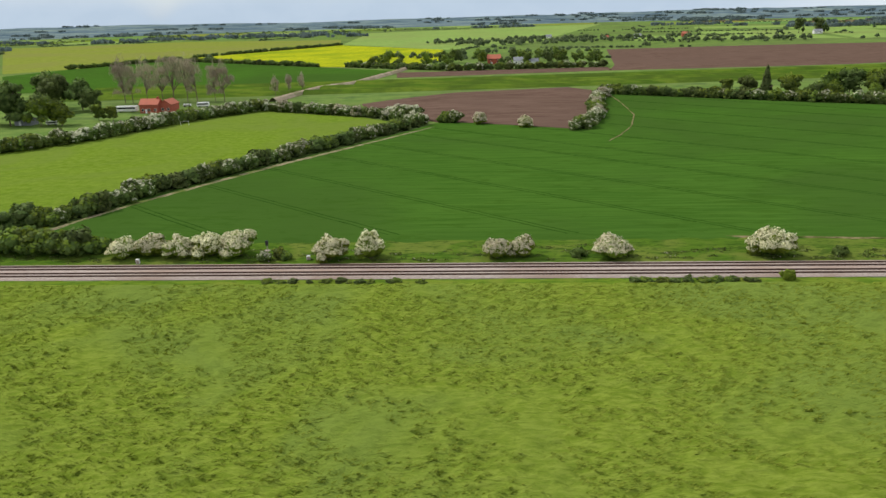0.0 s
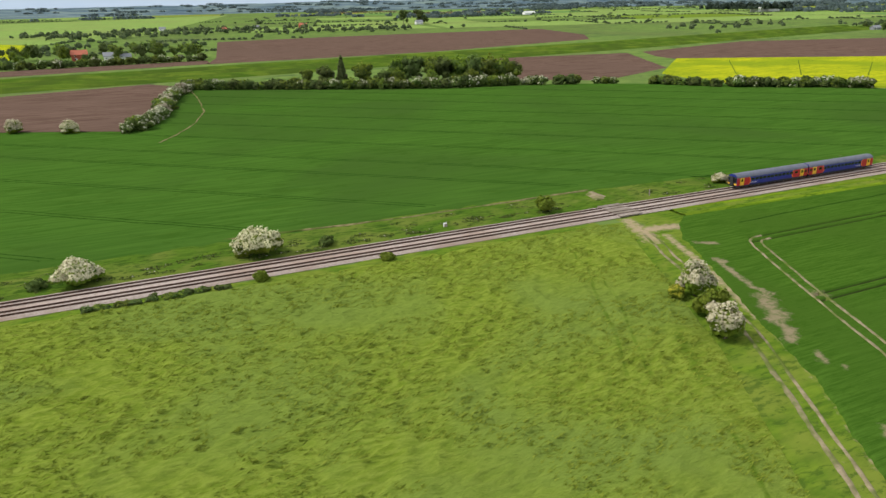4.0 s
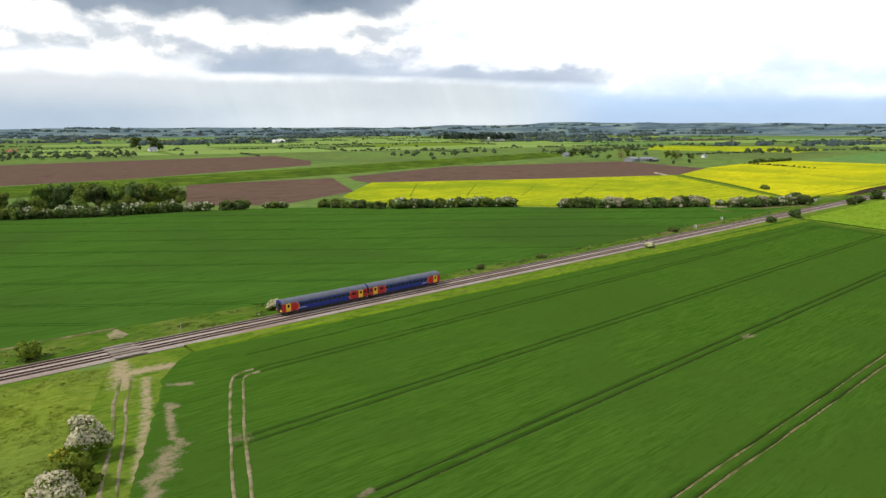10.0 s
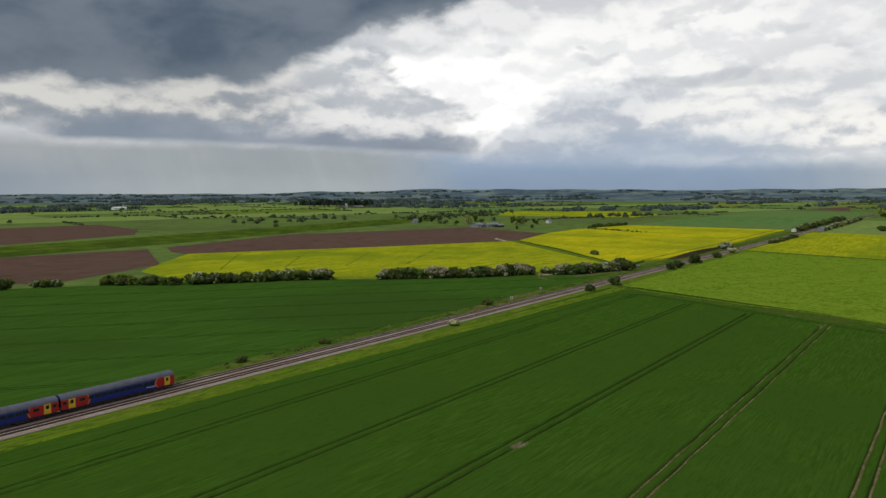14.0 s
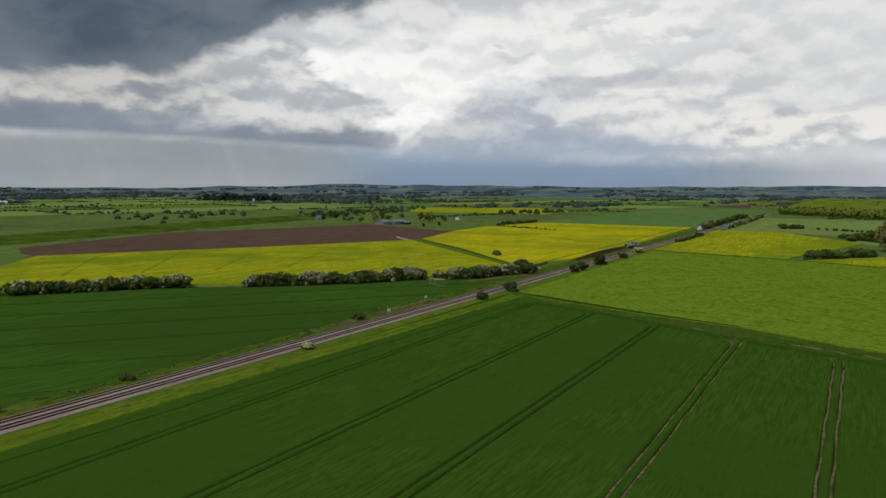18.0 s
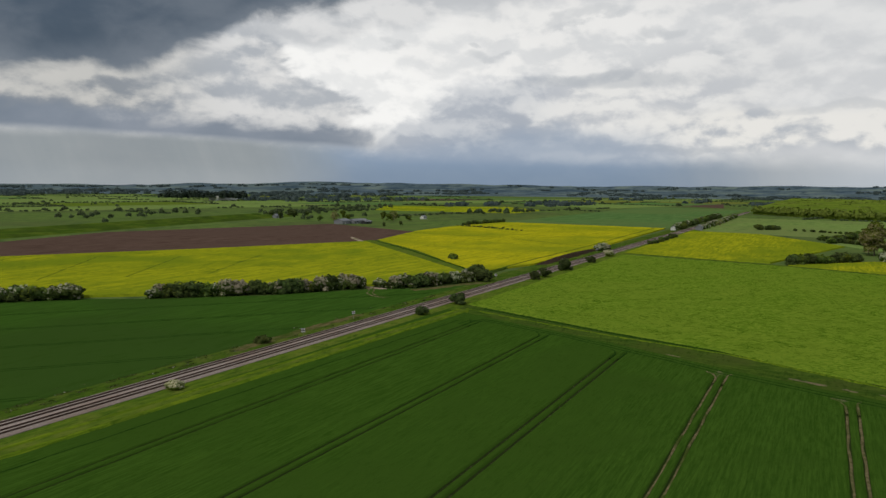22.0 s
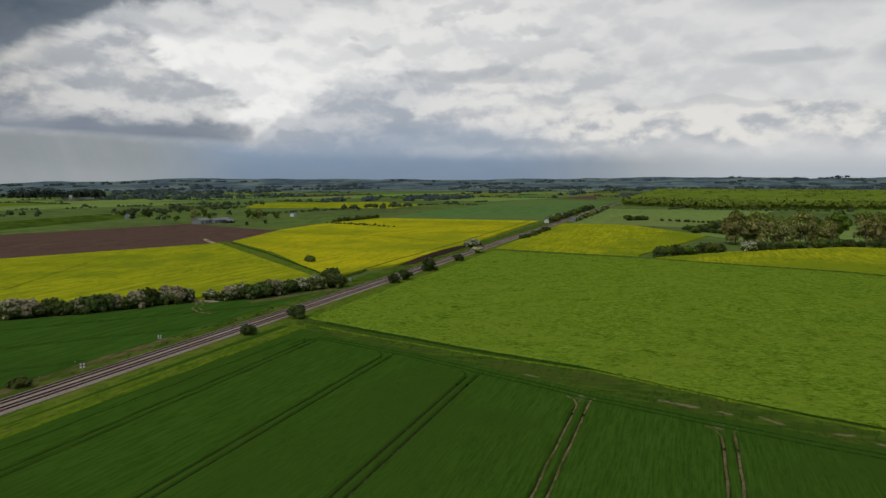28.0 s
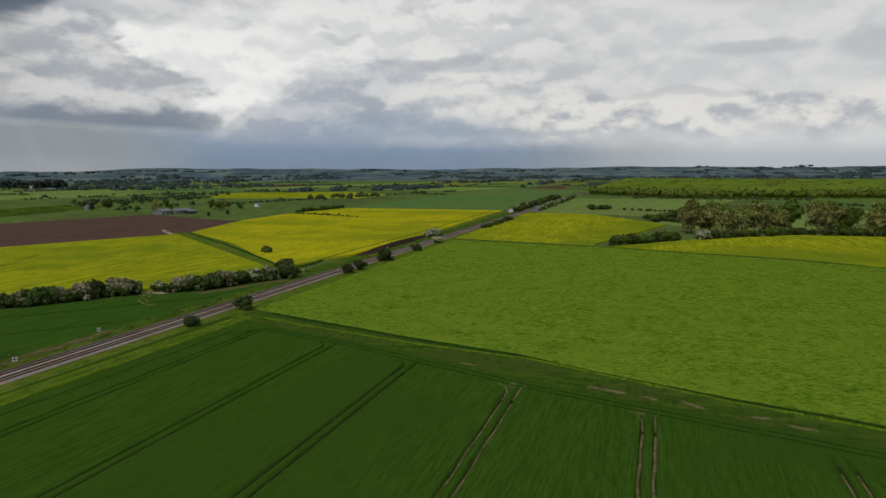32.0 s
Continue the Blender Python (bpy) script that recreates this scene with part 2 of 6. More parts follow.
def material(name, build, rough=0.9, metal=0.0, spec=0.3, leaf=0.0):
    m = bpy.data.materials.new(name)
    m.use_nodes = True
    n = Net(m.node_tree)
    colour, bump = build(n)
    p = n.node("ShaderNodeBsdfPrincipled", {"Base Color": colour, "Roughness": rough, "Metallic": metal, "Specular IOR Level": spec})
    if bump is not None:
        height, strength, distance = bump
        b = n.node("ShaderNodeBump", {"Height": height, "Strength": strength, "Distance": distance})
        n.set(p.inputs["Normal"], b.outputs[0])
    last = p.outputs[0]
    if leaf:
        t = n.node("ShaderNodeBsdfTranslucent", {"Color": colour})
        s = n.node("ShaderNodeMixShader", {0: leaf, 1: last, 2: t.outputs[0]})
        last = s.outputs[0]
    out = n.node("ShaderNodeOutputMaterial")
    n.tree.links.new(last, out.inputs[0])
    return m


def place(n, stretch=(1, 1, 1), turn=0.0):
    g = n.node("ShaderNodeNewGeometry").outputs["Position"]
    return n.node("ShaderNodeMapping", {"Vector": g, "Scale": stretch, "Rotation": (0, 0, radians(turn))}).outputs[0]


def land(name, a, b, c=None, big=0.02, fine=0.6, stretch=(1, 1, 1), turn=0.0, bump=0.3, soil=None, rough=1.0, span=(0.35, 0.65), fleck=None, gap=(0.034, 0.050, 0.014), grain=(0.55, 1.5, 1)):
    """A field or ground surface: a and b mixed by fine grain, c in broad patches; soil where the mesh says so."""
    def build(n):
        v = place(n, stretch, turn)
        f = n.noise(v, fine, 6.0, 0.65)
        g = n.noise(place(n, (1, 1, 1), turn), big, 4.0, 0.55, 0.6)
        col = n.mix(n.ramp(f, *span), a, b)
        if c is not None:
            col = n.mix(n.ramp(g, 0.42, 0.66), col, c)
        if fleck is not None:
            tone, size, amount = fleck
            k = n.noise(place(n, grain, turn + 3), size, 5.0, 0.7, 0.4)
            near = n.noise(place(n), size * 0.12, 3.0)
            col = n.mix(n.math("MULTIPLY", n.ramp(n.math("ADD", k, n.math("MULTIPLY", n.math("SUBTRACT", near, 0.5), 0.3)), 0.53, 0.62), amount), col, tone)
            k = n.noise(place(n, (0.4, 1.3, 1), turn - 7), size * 0.3, 6.0, 0.72, 0.7)
            col = n.mix(n.math("MULTIPLY", n.ramp(k, 0.47, 0.66), amount * 0.3), col, tone)
        if soil is not None:
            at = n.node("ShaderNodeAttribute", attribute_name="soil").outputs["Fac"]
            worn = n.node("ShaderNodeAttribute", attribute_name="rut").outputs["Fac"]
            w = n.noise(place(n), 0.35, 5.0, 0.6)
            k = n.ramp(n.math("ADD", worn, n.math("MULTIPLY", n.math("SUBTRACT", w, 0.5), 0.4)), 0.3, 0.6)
            col = n.mix(n.math("MULTIPLY", k, 0.9), col, gap)              # shade painted into crop ruts; trodden grass in the meadow
            w = n.noise(place(n), 0.9, 8.0, 0.78)
            k = n.math("MULTIPLY", n.ramp(n.math("ADD", at, n.math("MULTIPLY", n.math("SUBTRACT", w, 0.5), 2.0)), 0.36, 1.0), 0.92)
            col = n.mix(k, col, soil)
        return col, (f, 0.8, bump)
    return material(name, build, rough, spec=0.0)


def paint(name, a, rough=0.5, metal=0.0, wear=0.12, scale=1.2, spec=0.4):
    """Plain painted or metal surface with slight dirt and unevenness."""
    def build(n):
        v = n.node("ShaderNodeTexCoord").outputs["Object"]
        f = n.noise(v, scale, 6.0, 0.6)
        dirt = tuple(x * (1 - wear) * 0.75 + 0.02 for x in a)
        return n.mix(n.ramp(f, 0.4, 0.75), a, dirt), (n.noise(v, scale * 6, 3.0), 0.15, 0.01)
    return material(name, build, rough, metal, spec)


def foliage(name, a, b, leaf=0.25):
    def build(n):
        r = n.node("ShaderNodeNewGeometry").outputs["Random Per Island"]
        o = n.node("ShaderNodeObjectInfo").outputs["Random"]
        col = n.mix(r, a, b)
        h = n.node("ShaderNodeHueSaturation", {"Hue": n.math("ADD", 0.485, n.math("MULTIPLY", o, 0.03)), "Value": n.math("ADD", 0.8, n.math("MULTIPLY", o, 0.4)), "Color": col})
        return h.outputs[0], None
    return material(name, build, 0.75, spec=0.2, leaf=leaf)


SOIL = (0.30, 0.235, 0.165)
M_GROUND = land("rough pasture", (0.095, 0.160, 0.038), (0.150, 0.215, 0.054), (0.116, 0.156, 0.048), big=0.006, fine=0.08, fleck=((0.056, 0.090, 0.036), 0.05, 0.6))
M_MEADOW = land("long meadow grass", (0.140, 0.200, 0.020), (0.215, 0.275, 0.040), (0.160, 0.222, 0.040), big=0.03, fine=1.1, stretch=(0.5, 1.5, 1), bump=0.9, soil=SOIL, fleck=((0.085, 0.135, 0.016), 1.0, 0.25), gap=(0.085, 0.150, 0.012))
M_CROP = land("young wheat", (0.035, 0.084, 0.009), (0.060, 0.126, 0.015), (0.046, 0.098, 0.012), big=0.03, fine=1.2, stretch=(0.14, 2.4, 1), bump=0.25, span=(0.34, 0.66), soil=(0.25, 0.200, 0.125), fleck=((0.026, 0.068, 0.006), 0.9, 0.32))
M_CROP_N = land("winter wheat", (0.038, 0.094, 0.012), (0.057, 0.126, 0.017), (0.043, 0.090, 0.015), big=0.010, fine=0.5, stretch=(0.10, 1.6, 1), turn=40, bump=0.25, soil=SOIL, fleck=((0.030, 0.072, 0.008), 0.2, 0.4))
# dark flecks stand for the stalks' own shadowing, put into the colour
M_CROP_E = land("pale barley", (0.112, 0.205, 0.013), (0.225, 0.325, 0.030), (0.185, 0.275, 0.024), big=0.03, fine=1.1, stretch=(1.3, 0.6, 1), turn=0, bump=0.5, span=(0.38, 0.62), fleck=((0.045, 0.110, 0.006), 1.1, 0.85), grain=(1.5, 0.65, 1))
M_VERGE = land("verge grass", (0.070, 0.130, 0.013), (0.130, 0.195, 0.019), (0.150, 0.190, 0.028), big=0.12, fine=0.8, stretch=(0.2, 1, 1), bump=0.5, soil=(0.34, 0.26, 0.17), fleck=((0.042, 0.082, 0.012), 0.8, 0.65))
M_VERGE_N = land("rank verge grass", (0.050, 0.105, 0.012), (0.085, 0.145, 0.016), (0.120, 0.155, 0.028), big=0.10, fine=0.8, stretch=(0.25, 1, 1), bump=0.5, fleck=((0.030, 0.065, 0.010), 0.8, 0.8))
M_PADDOCK = land("grazed paddock", (0.105, 0.170, 0.014), (0.150, 0.215, 0.026), (0.13, 0.18, 0.03), big=0.02, fine=0.4, bump=0.2, fleck=((0.080, 0.130, 0.015), 0.3, 0.4))
M_PLOUGH = land("ploughed earth", (0.092, 0.058, 0.043), (0.150, 0.098, 0.076), (0.12, 0.078, 0.060), big=0.012, fine=0.4, stretch=(0.12, 1.5, 1), turn=-12, bump=0.3, span=(0.4, 0.6), fleck=((0.075, 0.047, 0.034), 0.1, 0.5))
M_RAPE = land("flowering rape", (0.37, 0.365, 0.010), (0.58, 0.52, 0.016), (0.30, 0.33, 0.014), big=0.014, fine=0.5, stretch=(0.10, 1.4, 1), turn=8, bump=0.3, span=(0.36, 0.64), fleck=((0.17, 0.22, 0.014), 0.45, 0.6))
M_RAPE_G = land("fading rape", (0.24, 0.285, 0.012), (0.44, 0.44, 0.016), (0.21, 0.27, 0.014), big=0.014, fine=0.5, stretch=(0.10, 1.4, 1), turn=8, bump=0.3, span=(0.36, 0.64), fleck=((0.11, 0.17, 0.014), 0.45, 0.65))
M_OLIVE = land("pale cereal", (0.15, 0.185, 0.03), (0.20, 0.23, 0.04), (0.18, 0.19, 0.05), big=0.006, fine=0.1, bump=0.2)
M_PALE = land("pale green ley", (0.165, 0.255, 0.060), (0.225, 0.315, 0.085), (0.195, 0.250, 0.074), big=0.006, fine=0.1, bump=0.2, fleck=((0.110, 0.185, 0.05), 0.06, 0.5))
M_BLUEGREEN = land("blue-green cereal", (0.085, 0.175, 0.048), (0.125, 0.225, 0.066), (0.13, 0.20, 0.06), big=0.006, fine=0.1, stretch=(0.2, 1, 1), bump=0.2)
M_BANK = land("flood bank grass", (0.055, 0.108, 0.012), (0.112, 0.160, 0.020), (0.055, 0.090, 0.014), big=0.03, fine=0.25, stretch=(0.15, 1, 1), turn=-9, bump=0.3, fleck=((0.040, 0.075, 0.012), 0.1, 0.5))
M_BARE = land("bare trodden soil", (0.30, 0.235, 0.165), (0.42, 0.345, 0.26), (0.22, 0.20, 0.11), big=0.1, fine=0.9, bump=0.1)
M_DECK = land("worn crossing deck", (0.23, 0.19, 0.165), (0.34, 0.29, 0.25), (0.19, 0.16, 0.13), big=0.3, fine=1.5, bump=0.05)
M_RUTPALE = land("half-grown wheel rut", (0.165, 0.142, 0.080), (0.30, 0.245, 0.160), (0.09, 0.120, 0.025), big=0.22, fine=0.9, bump=0.1, span=(0.30, 0.70))
M_RUT = land("scuffed crop and soil", (0.125, 0.112, 0.048), (0.25, 0.20, 0.11), (0.07, 0.10, 0.02), big=0.15, fine=0.9, bump=0.1)
M_BALLAST = land("ballast", (0.28, 0.225, 0.195), (0.46, 0.385, 0.345), (0.30, 0.225, 0.185), big=0.05, fine=4.0, stretch=(1, 1, 1), bump=0.06)
# blue-grey tint: distance haze put into the hills' base colour
M_HILLS_HAZE = land("far hills with painted haze", (0.062, 0.098, 0.128), (0.128, 0.178, 0.205), (0.185, 0.240, 0.215), big=0.004, fine=0.011, stretch=(0.4, 1, 1), bump=2.0, span=(0.42, 0.60), fleck=((0.042, 0.068, 0.088), 0.012, 0.75))
M_RAIL = paint("rusty rail", (0.10, 0.055, 0.04), 0.55, 0.6)
M_SLEEPER = paint("weathered concrete", (0.32, 0.265, 0.23), 0.9)
# dark brown joins rust stain and the rails' shadow in one painted colour
M_STAIN_SHADE = land("rust stain and painted rail shadow", (0.045, 0.030, 0.024), (0.095, 0.062, 0.050), None, fine=3.0, bump=0.05)
M_DITCH = land("rank ditch grass", (0.040, 0.085, 0.011), (0.085, 0.135, 0.017), (0.070, 0.100, 0.018), big=0.06, fine=0.5, stretch=(1.2, 0.3, 1), turn=-18, bump=0.4, soil=(0.27, 0.20, 0.125), fleck=((0.025, 0.055, 0.008), 0.6, 0.6))
M_CREST = land("bright rank grass", (0.090, 0.160, 0.010), (0.185, 0.262, 0.016), (0.11, 0.17, 0.014), big=0.09, fine=0.9, stretch=(0.12, 1.4, 1), bump=0.5, fleck=((0.045, 0.095, 0.008), 0.7, 0.75))
M_DEAD = land("tan dead grass", (0.105, 0.100, 0.034), (0.190, 0.150, 0.070), (0.070, 0.105, 0.018), big=0.09, fine=0.8, stretch=(0.25, 1, 1), bump=0.4, fleck=((0.045, 0.075, 0.012), 0.5, 0.6))
# near-black green: shade inside gaps and ditches, painted onto raised ribbons
M_GAP_SHADE = land("painted gap shade", (0.018, 0.052, 0.007), (0.030, 0.074, 0.010), None, fine=0.8, bump=0.1)
M_SCRUB = land("cut scrub and earth", (0.034, 0.025, 0.017), (0.075, 0.052, 0.036), (0.05, 0.036, 0.025), big=0.05, fine=0.8, bump=0.5)
M_CANOPY = land("young canopy", (0.135, 0.205, 0.022), (0.220, 0.285, 0.036), (0.13, 0.195, 0.022), big=0.008, fine=0.12, bump=2.0, fleck=((0.085, 0.140, 0.018), 0.15, 0.55))
M_BLUE = paint("deep blue coachwork", (0.012, 0.022, 0.22), 0.32, wear=0.1)
M_RED = paint("red coachwork", (0.42, 0.012, 0.018), 0.35)
M_ORANGE = paint("orange swoosh", (0.75, 0.16, 0.015), 0.35)
M_YELLOW = paint("yellow door", (0.80, 0.46, 0.03), 0.4)
M_WHITE = paint("white paint", (0.78, 0.78, 0.76), 0.5)
M_ROOF = paint("grey-blue coach roof", (0.115, 0.12, 0.16), 0.6, wear=0.3, scale=0.6)
M_BLACK = paint("black underframe", (0.02, 0.02, 0.022), 0.7)
M_GLASS = paint("dark coach glass", (0.012, 0.014, 0.02), 0.12, spec=0.6)
M_BRICK = paint("red brick", (0.36, 0.085, 0.05), 0.9)
M_TILE = paint("clay tile", (0.42, 0.12, 0.07), 0.85)
M_SLATE = paint("grey sheet roof", (0.22, 0.23, 0.25), 0.7)
M_BARK = paint("bark", (0.15, 0.115, 0.08), 0.95)
M_TWIG = foliage("bare olive twigs", (0.33, 0.31, 0.125), (0.47, 0.43, 0.185), 0.2)
M_TWIG_B = foliage("bare brown twigs", (0.29, 0.25, 0.17), (0.40, 0.345, 0.25), 0.3)
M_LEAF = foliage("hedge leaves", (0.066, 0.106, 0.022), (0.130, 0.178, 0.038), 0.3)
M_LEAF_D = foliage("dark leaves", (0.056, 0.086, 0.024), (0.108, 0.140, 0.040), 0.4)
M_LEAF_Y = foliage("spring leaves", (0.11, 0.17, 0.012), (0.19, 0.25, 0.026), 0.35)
M_MAY = foliage("may blossom", (0.34, 0.35, 0.22), (0.56, 0.55, 0.40), 0.3)
M_MAY_FULL = foliage("full may blossom", (0.50, 0.47, 0.29), (0.76, 0.71, 0.49), 0.25)
M_YOUNG = foliage("young plantation leaves", (0.150, 0.220, 0.030), (0.250, 0.315, 0.050), 0.3)
M_PINK = foliage("pinkish may", (0.28, 0.26, 0.16), (0.45, 0.40, 0.28), 0.3)
M_GORSE = foliage("gorse flowers", (0.33, 0.35, 0.03), (0.48, 0.46, 0.04), 0.2)
M_TUFT = foliage("meadow tufts", (0.14, 0.20, 0.012), (0.25, 0.31, 0.035), 0.35)
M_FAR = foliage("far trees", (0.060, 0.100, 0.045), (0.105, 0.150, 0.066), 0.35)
# bluish leaf colour carries the painted haze of distance
M_FARWOOD_HAZE = foliage("horizon trees with painted haze", (0.110, 0.158, 0.160), (0.150, 0.200, 0.185), 0.5)
# lighter copy of the far leaf colour, sunlight on tree tops painted in
M_FAR_LIT = foliage("far leaves with painted sunlight", (0.110, 0.160, 0.070), (0.165, 0.215, 0.085), 0.45)
M_CONIFER = foliage("far conifers", (0.030, 0.050, 0.036), (0.052, 0.078, 0.050), 0.2)
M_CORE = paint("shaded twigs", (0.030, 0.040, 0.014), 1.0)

# ---- helpers of the build ----
rng = np.random.default_rng(4)


def link(name, mesh, mat=None, parent=None, label=""):
    ob = new(name, mesh)
    for m in (mat if isinstance(mat, (list, tuple)) else [mat]):
        if m is not None:
            mesh.materials.append(m)
    if parent is not None:
        ob.parent = parent
    if label:
        ob["label"] = label
    return ob


def part(name, bm, mat, parent=None, label="", smooth=False):
    me = bpy.data.meshes.new(name)
    bm.to_mesh(me)
    bm.free()
    if smooth:
        me.polygons.foreach_set("use_smooth", [True] * len(me.polygons))
    return link(name, me, mat, parent, label)


def raw(name, verts, faces, mat, parent=None, label="", smooth=False):
    me = bpy.data.meshes.new(name)
    me.from_pydata([tuple(v) for v in verts], [], [tuple(f) for f in faces])
    if smooth:
        me.polygons.foreach_set("use_smooth", [True] * len(me.polygons))
    me.update()
    return link(name, me, mat, parent, label)


def box(bm, x0, x1, y0, y1, z0, z1, bevel=0.0):
    r = bmesh.ops.create_cube(bm, size=1.0, matrix=Matrix.LocRotScale(((x0 + x1) / 2, (y0 + y1) / 2, (z0 + z1) / 2), None, (abs(x1 - x0), abs(y1 - y0), abs(z1 - z0))))
    if bevel:
        es = {e for v in r["verts"] for e in v.link_edges}
        bmesh.ops.bevel(bm, geom=list(es), offset=bevel, segments=2, affect="EDGES")
    return bm


def lattice(ix, iy, seed):
    h = np.sin(ix * 127.1 + iy * 311.7 + seed * 74.7) * 43758.5453
    return h - np.floor(h)


def value_noise(x, y, seed=0):
    ix, iy = np.floor(x), np.floor(y)
    fx, fy = x - ix, y - iy
    fx, fy = fx * fx * (3 - 2 * fx), fy * fy * (3 - 2 * fy)
    a, b = lattice(ix, iy, seed), lattice(ix + 1, iy, seed)
    c, d = lattice(ix, iy + 1, seed), lattice(ix + 1, iy + 1, seed)
    return (a * (1 - fx) + b * fx) * (1 - fy) + (c * (1 - fx) + d * fx) * fy


def fbm(x, y, seed=0, octaves=4):
    out, amp = 0.0, 0.5
    for k in range(octaves):
        out = out + amp * value_noise(x * 2 ** k, y * 2 ** k, seed + k)
        amp *= 0.5
    return out


def setting(ob, label, category):
    return tagged(ob, label, category, kind="structure")


def sheet(name, ys, left, right, cols, mat, height, soil=None, rut=None):
    """A field surface: rows at ys, from x = left(y) to right(y) in cols steps; height and soil are functions of x, y."""
    ys = np.asarray(ys, float)
    u = np.linspace(0, 1, cols + 1)
    l, r = left(ys)[:, None], right(ys)[:, None]
    X = l + (r - l) * u[None, :]
    Y = np.repeat(ys[:, None], cols + 1, 1)
    Z = height(X, Y)
    Z[0], Z[-1], Z[:, 0], Z[:, -1] = -0.02, -0.02, -0.02, -0.02
    n, m = X.shape
    idx = np.arange(n * m).reshape(n, m)
    f = np.stack([idx[:-1, :-1], idx[:-1, 1:], idx[1:, 1:], idx[1:, :-1]], -1).reshape(-1, 4)
    me = bpy.data.meshes.new(name)
    me.vertices.add(n * m)
    me.vertices.foreach_set("co", np.stack([X, Y, Z], -1).astype(np.float32).ravel())
    me.loops.add(f.size)
    me.loops.foreach_set("vertex_index", f.ravel().astype(np.int32))
    me.polygons.add(len(f))
    me.polygons.foreach_set("loop_start", np.arange(0, f.size, 4, dtype=np.int32))
    me.update(calc_edges=True)
    me.polygons.foreach_set("use_smooth", np.ones(len(f), bool))
    if soil is not None:
        a = me.attributes.new("soil", "FLOAT", "POINT")
        a.data.foreach_set("value", np.clip(soil(X, Y), 0, 1).astype(np.float32).ravel())
    if rut is not None:
        a = me.attributes.new("rut", "FLOAT", "POINT")
        a.data.foreach_set("value", np.clip(rut(X, Y), 0, 1).astype(np.float32).ravel())
    return link(name, me, mat)


def patch(name, corners, mat, z=0.1):
    """A field far enough off to be one slab: a polygon with crop height z and a sloped margin."""
    bm = bmesh.new()
    cs = [Vector((x, y, 0)) for x, y in corners]
    mid = sum(cs, Vector()) / len(cs)
    top = [bm.verts.new((c.x, c.y, z)) for c in cs]
    low = [bm.verts.new((c.x + (c - mid).normalized().x * 0.6, c.y + (c - mid).normalized().y * 0.6, -0.05)) for c in cs]
    bm.faces.new(top)
    for i in range(len(cs)):
        j = (i + 1) % len(cs)
        bm.faces.new((low[i], low[j], top[j], top[i]))
    bmesh.ops.recalc_face_normals(bm, faces=bm.faces)
    bmesh.ops.triangulate(bm, faces=[f for f in bm.faces if len(f.verts) > 4])
    return part(name, bm, mat)


KNOWN = []


def field(label, corners, mat, z=0.1):
    KNOWN.append(corners)
    return setting(patch("field", corners, mat, z), label, "field")


def along(points):
    """x as a function of y, straight between the points given as (x, y)."""
    p = sorted((y, x) for x, y in points)
    return lambda y: np.interp(y, [a for a, _ in p], [b for _, b in p])


# ---- ground and fields ----
def hill_z(X, Y):
    """Height of the low hills that ring the plain."""
    R = np.hypot(X - 300, Y - 250)
    rise = np.clip((R - 3300) / 1400, 0, 1)
    rise = rise * rise * (3 - 2 * rise)
    Z = rise * (8 + 66 * fbm(X / 1100, Y / 1100, 3, 3) + 26 * (fbm(X / 260, Y / 260, 23, 3) - 0.4) + 12 * (fbm(X / 90, Y / 90, 29, 2) - 0.35))
    bearing = np.degrees(np.arctan2(X - 100, Y))
    return Z * (0.5 + 0.45 * np.clip((bearing - 5) / 40, 0, 1))


def ground_sheet():
    rad = np.concatenate([np.linspace(0, 1000, 21), np.linspace(1100, 3000, 20), np.linspace(3100, 4850, 36)])
    ang = np.radians(np.arange(0, 360, 1.0))
    verts, faces = [], []
    R, A = np.meshgrid(rad, ang, indexing="ij")
    X, Y = 300 + R * np.cos(A), 250 + R * np.sin(A)
    Z = hill_z(X, Y)
    k = len(ang)
    for i in range(len(rad)):
        for j in range(k):
            verts.append((X[i, j], Y[i, j], Z[i, j]))
    for i in range(len(rad) - 1):
        for j in range(k):
            faces.append((i * k + j, (i + 1) * k + j, (i + 1) * k + (j + 1) % k, i * k + (j + 1) % k))
    ob = raw("ground", verts, faces, [M_GROUND, M_HILLS_HAZE], smooth=True)
    # outer rings take the haze-tinted hill material
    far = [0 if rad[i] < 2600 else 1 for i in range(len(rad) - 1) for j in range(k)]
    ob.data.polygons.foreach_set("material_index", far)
    return setting(ob, "flat fenland pasture running out to low wooded hills", "ground")


ground_sheet()

TRAM = [92.6, 68.7, 45.6, 21.7, -2.0, -27.5]          # tramlines of the south crop


def rut_rows(y0, y1, step, lines, half=0.95, w=0.27):
    ys = set(np.arange(y0, y1 + 1e-6, step).round(3))
    ys = {y for y in ys if all(abs(abs(y - t) - half) > w * 2.2 for t in lines)}
    for t in lines:
        for s in (-half, half):
            ys |= {round(t + s + d, 3) for d in (-w * 1.35, -w, w, w * 1.35) if y0 < t + s + d < y1}
    return sorted(ys | {y0, y1})


def near_lines(y, lines, half=0.95, w=0.3):
    m = np.zeros_like(y)
    for t in lines:
        for s in (-half, half):
            m = np.maximum(m, (np.abs(y - t - s) <= w).astype(float))
    return m


def to_line(X, Y, pts):
    """Distance to a line of points."""
    best = np.full_like(X, 1e9)
    for (ax, ay), (bx, by) in zip(pts[:-1], pts[1:]):
        dx, dy = bx - ax, by - ay
        t = np.clip(((X - ax) * dx + (Y - ay) * dy) / (dx * dx + dy * dy), 0, 1)
        best = np.minimum(best, np.hypot(X - ax - t * dx, Y - ay - t * dy))
    return best


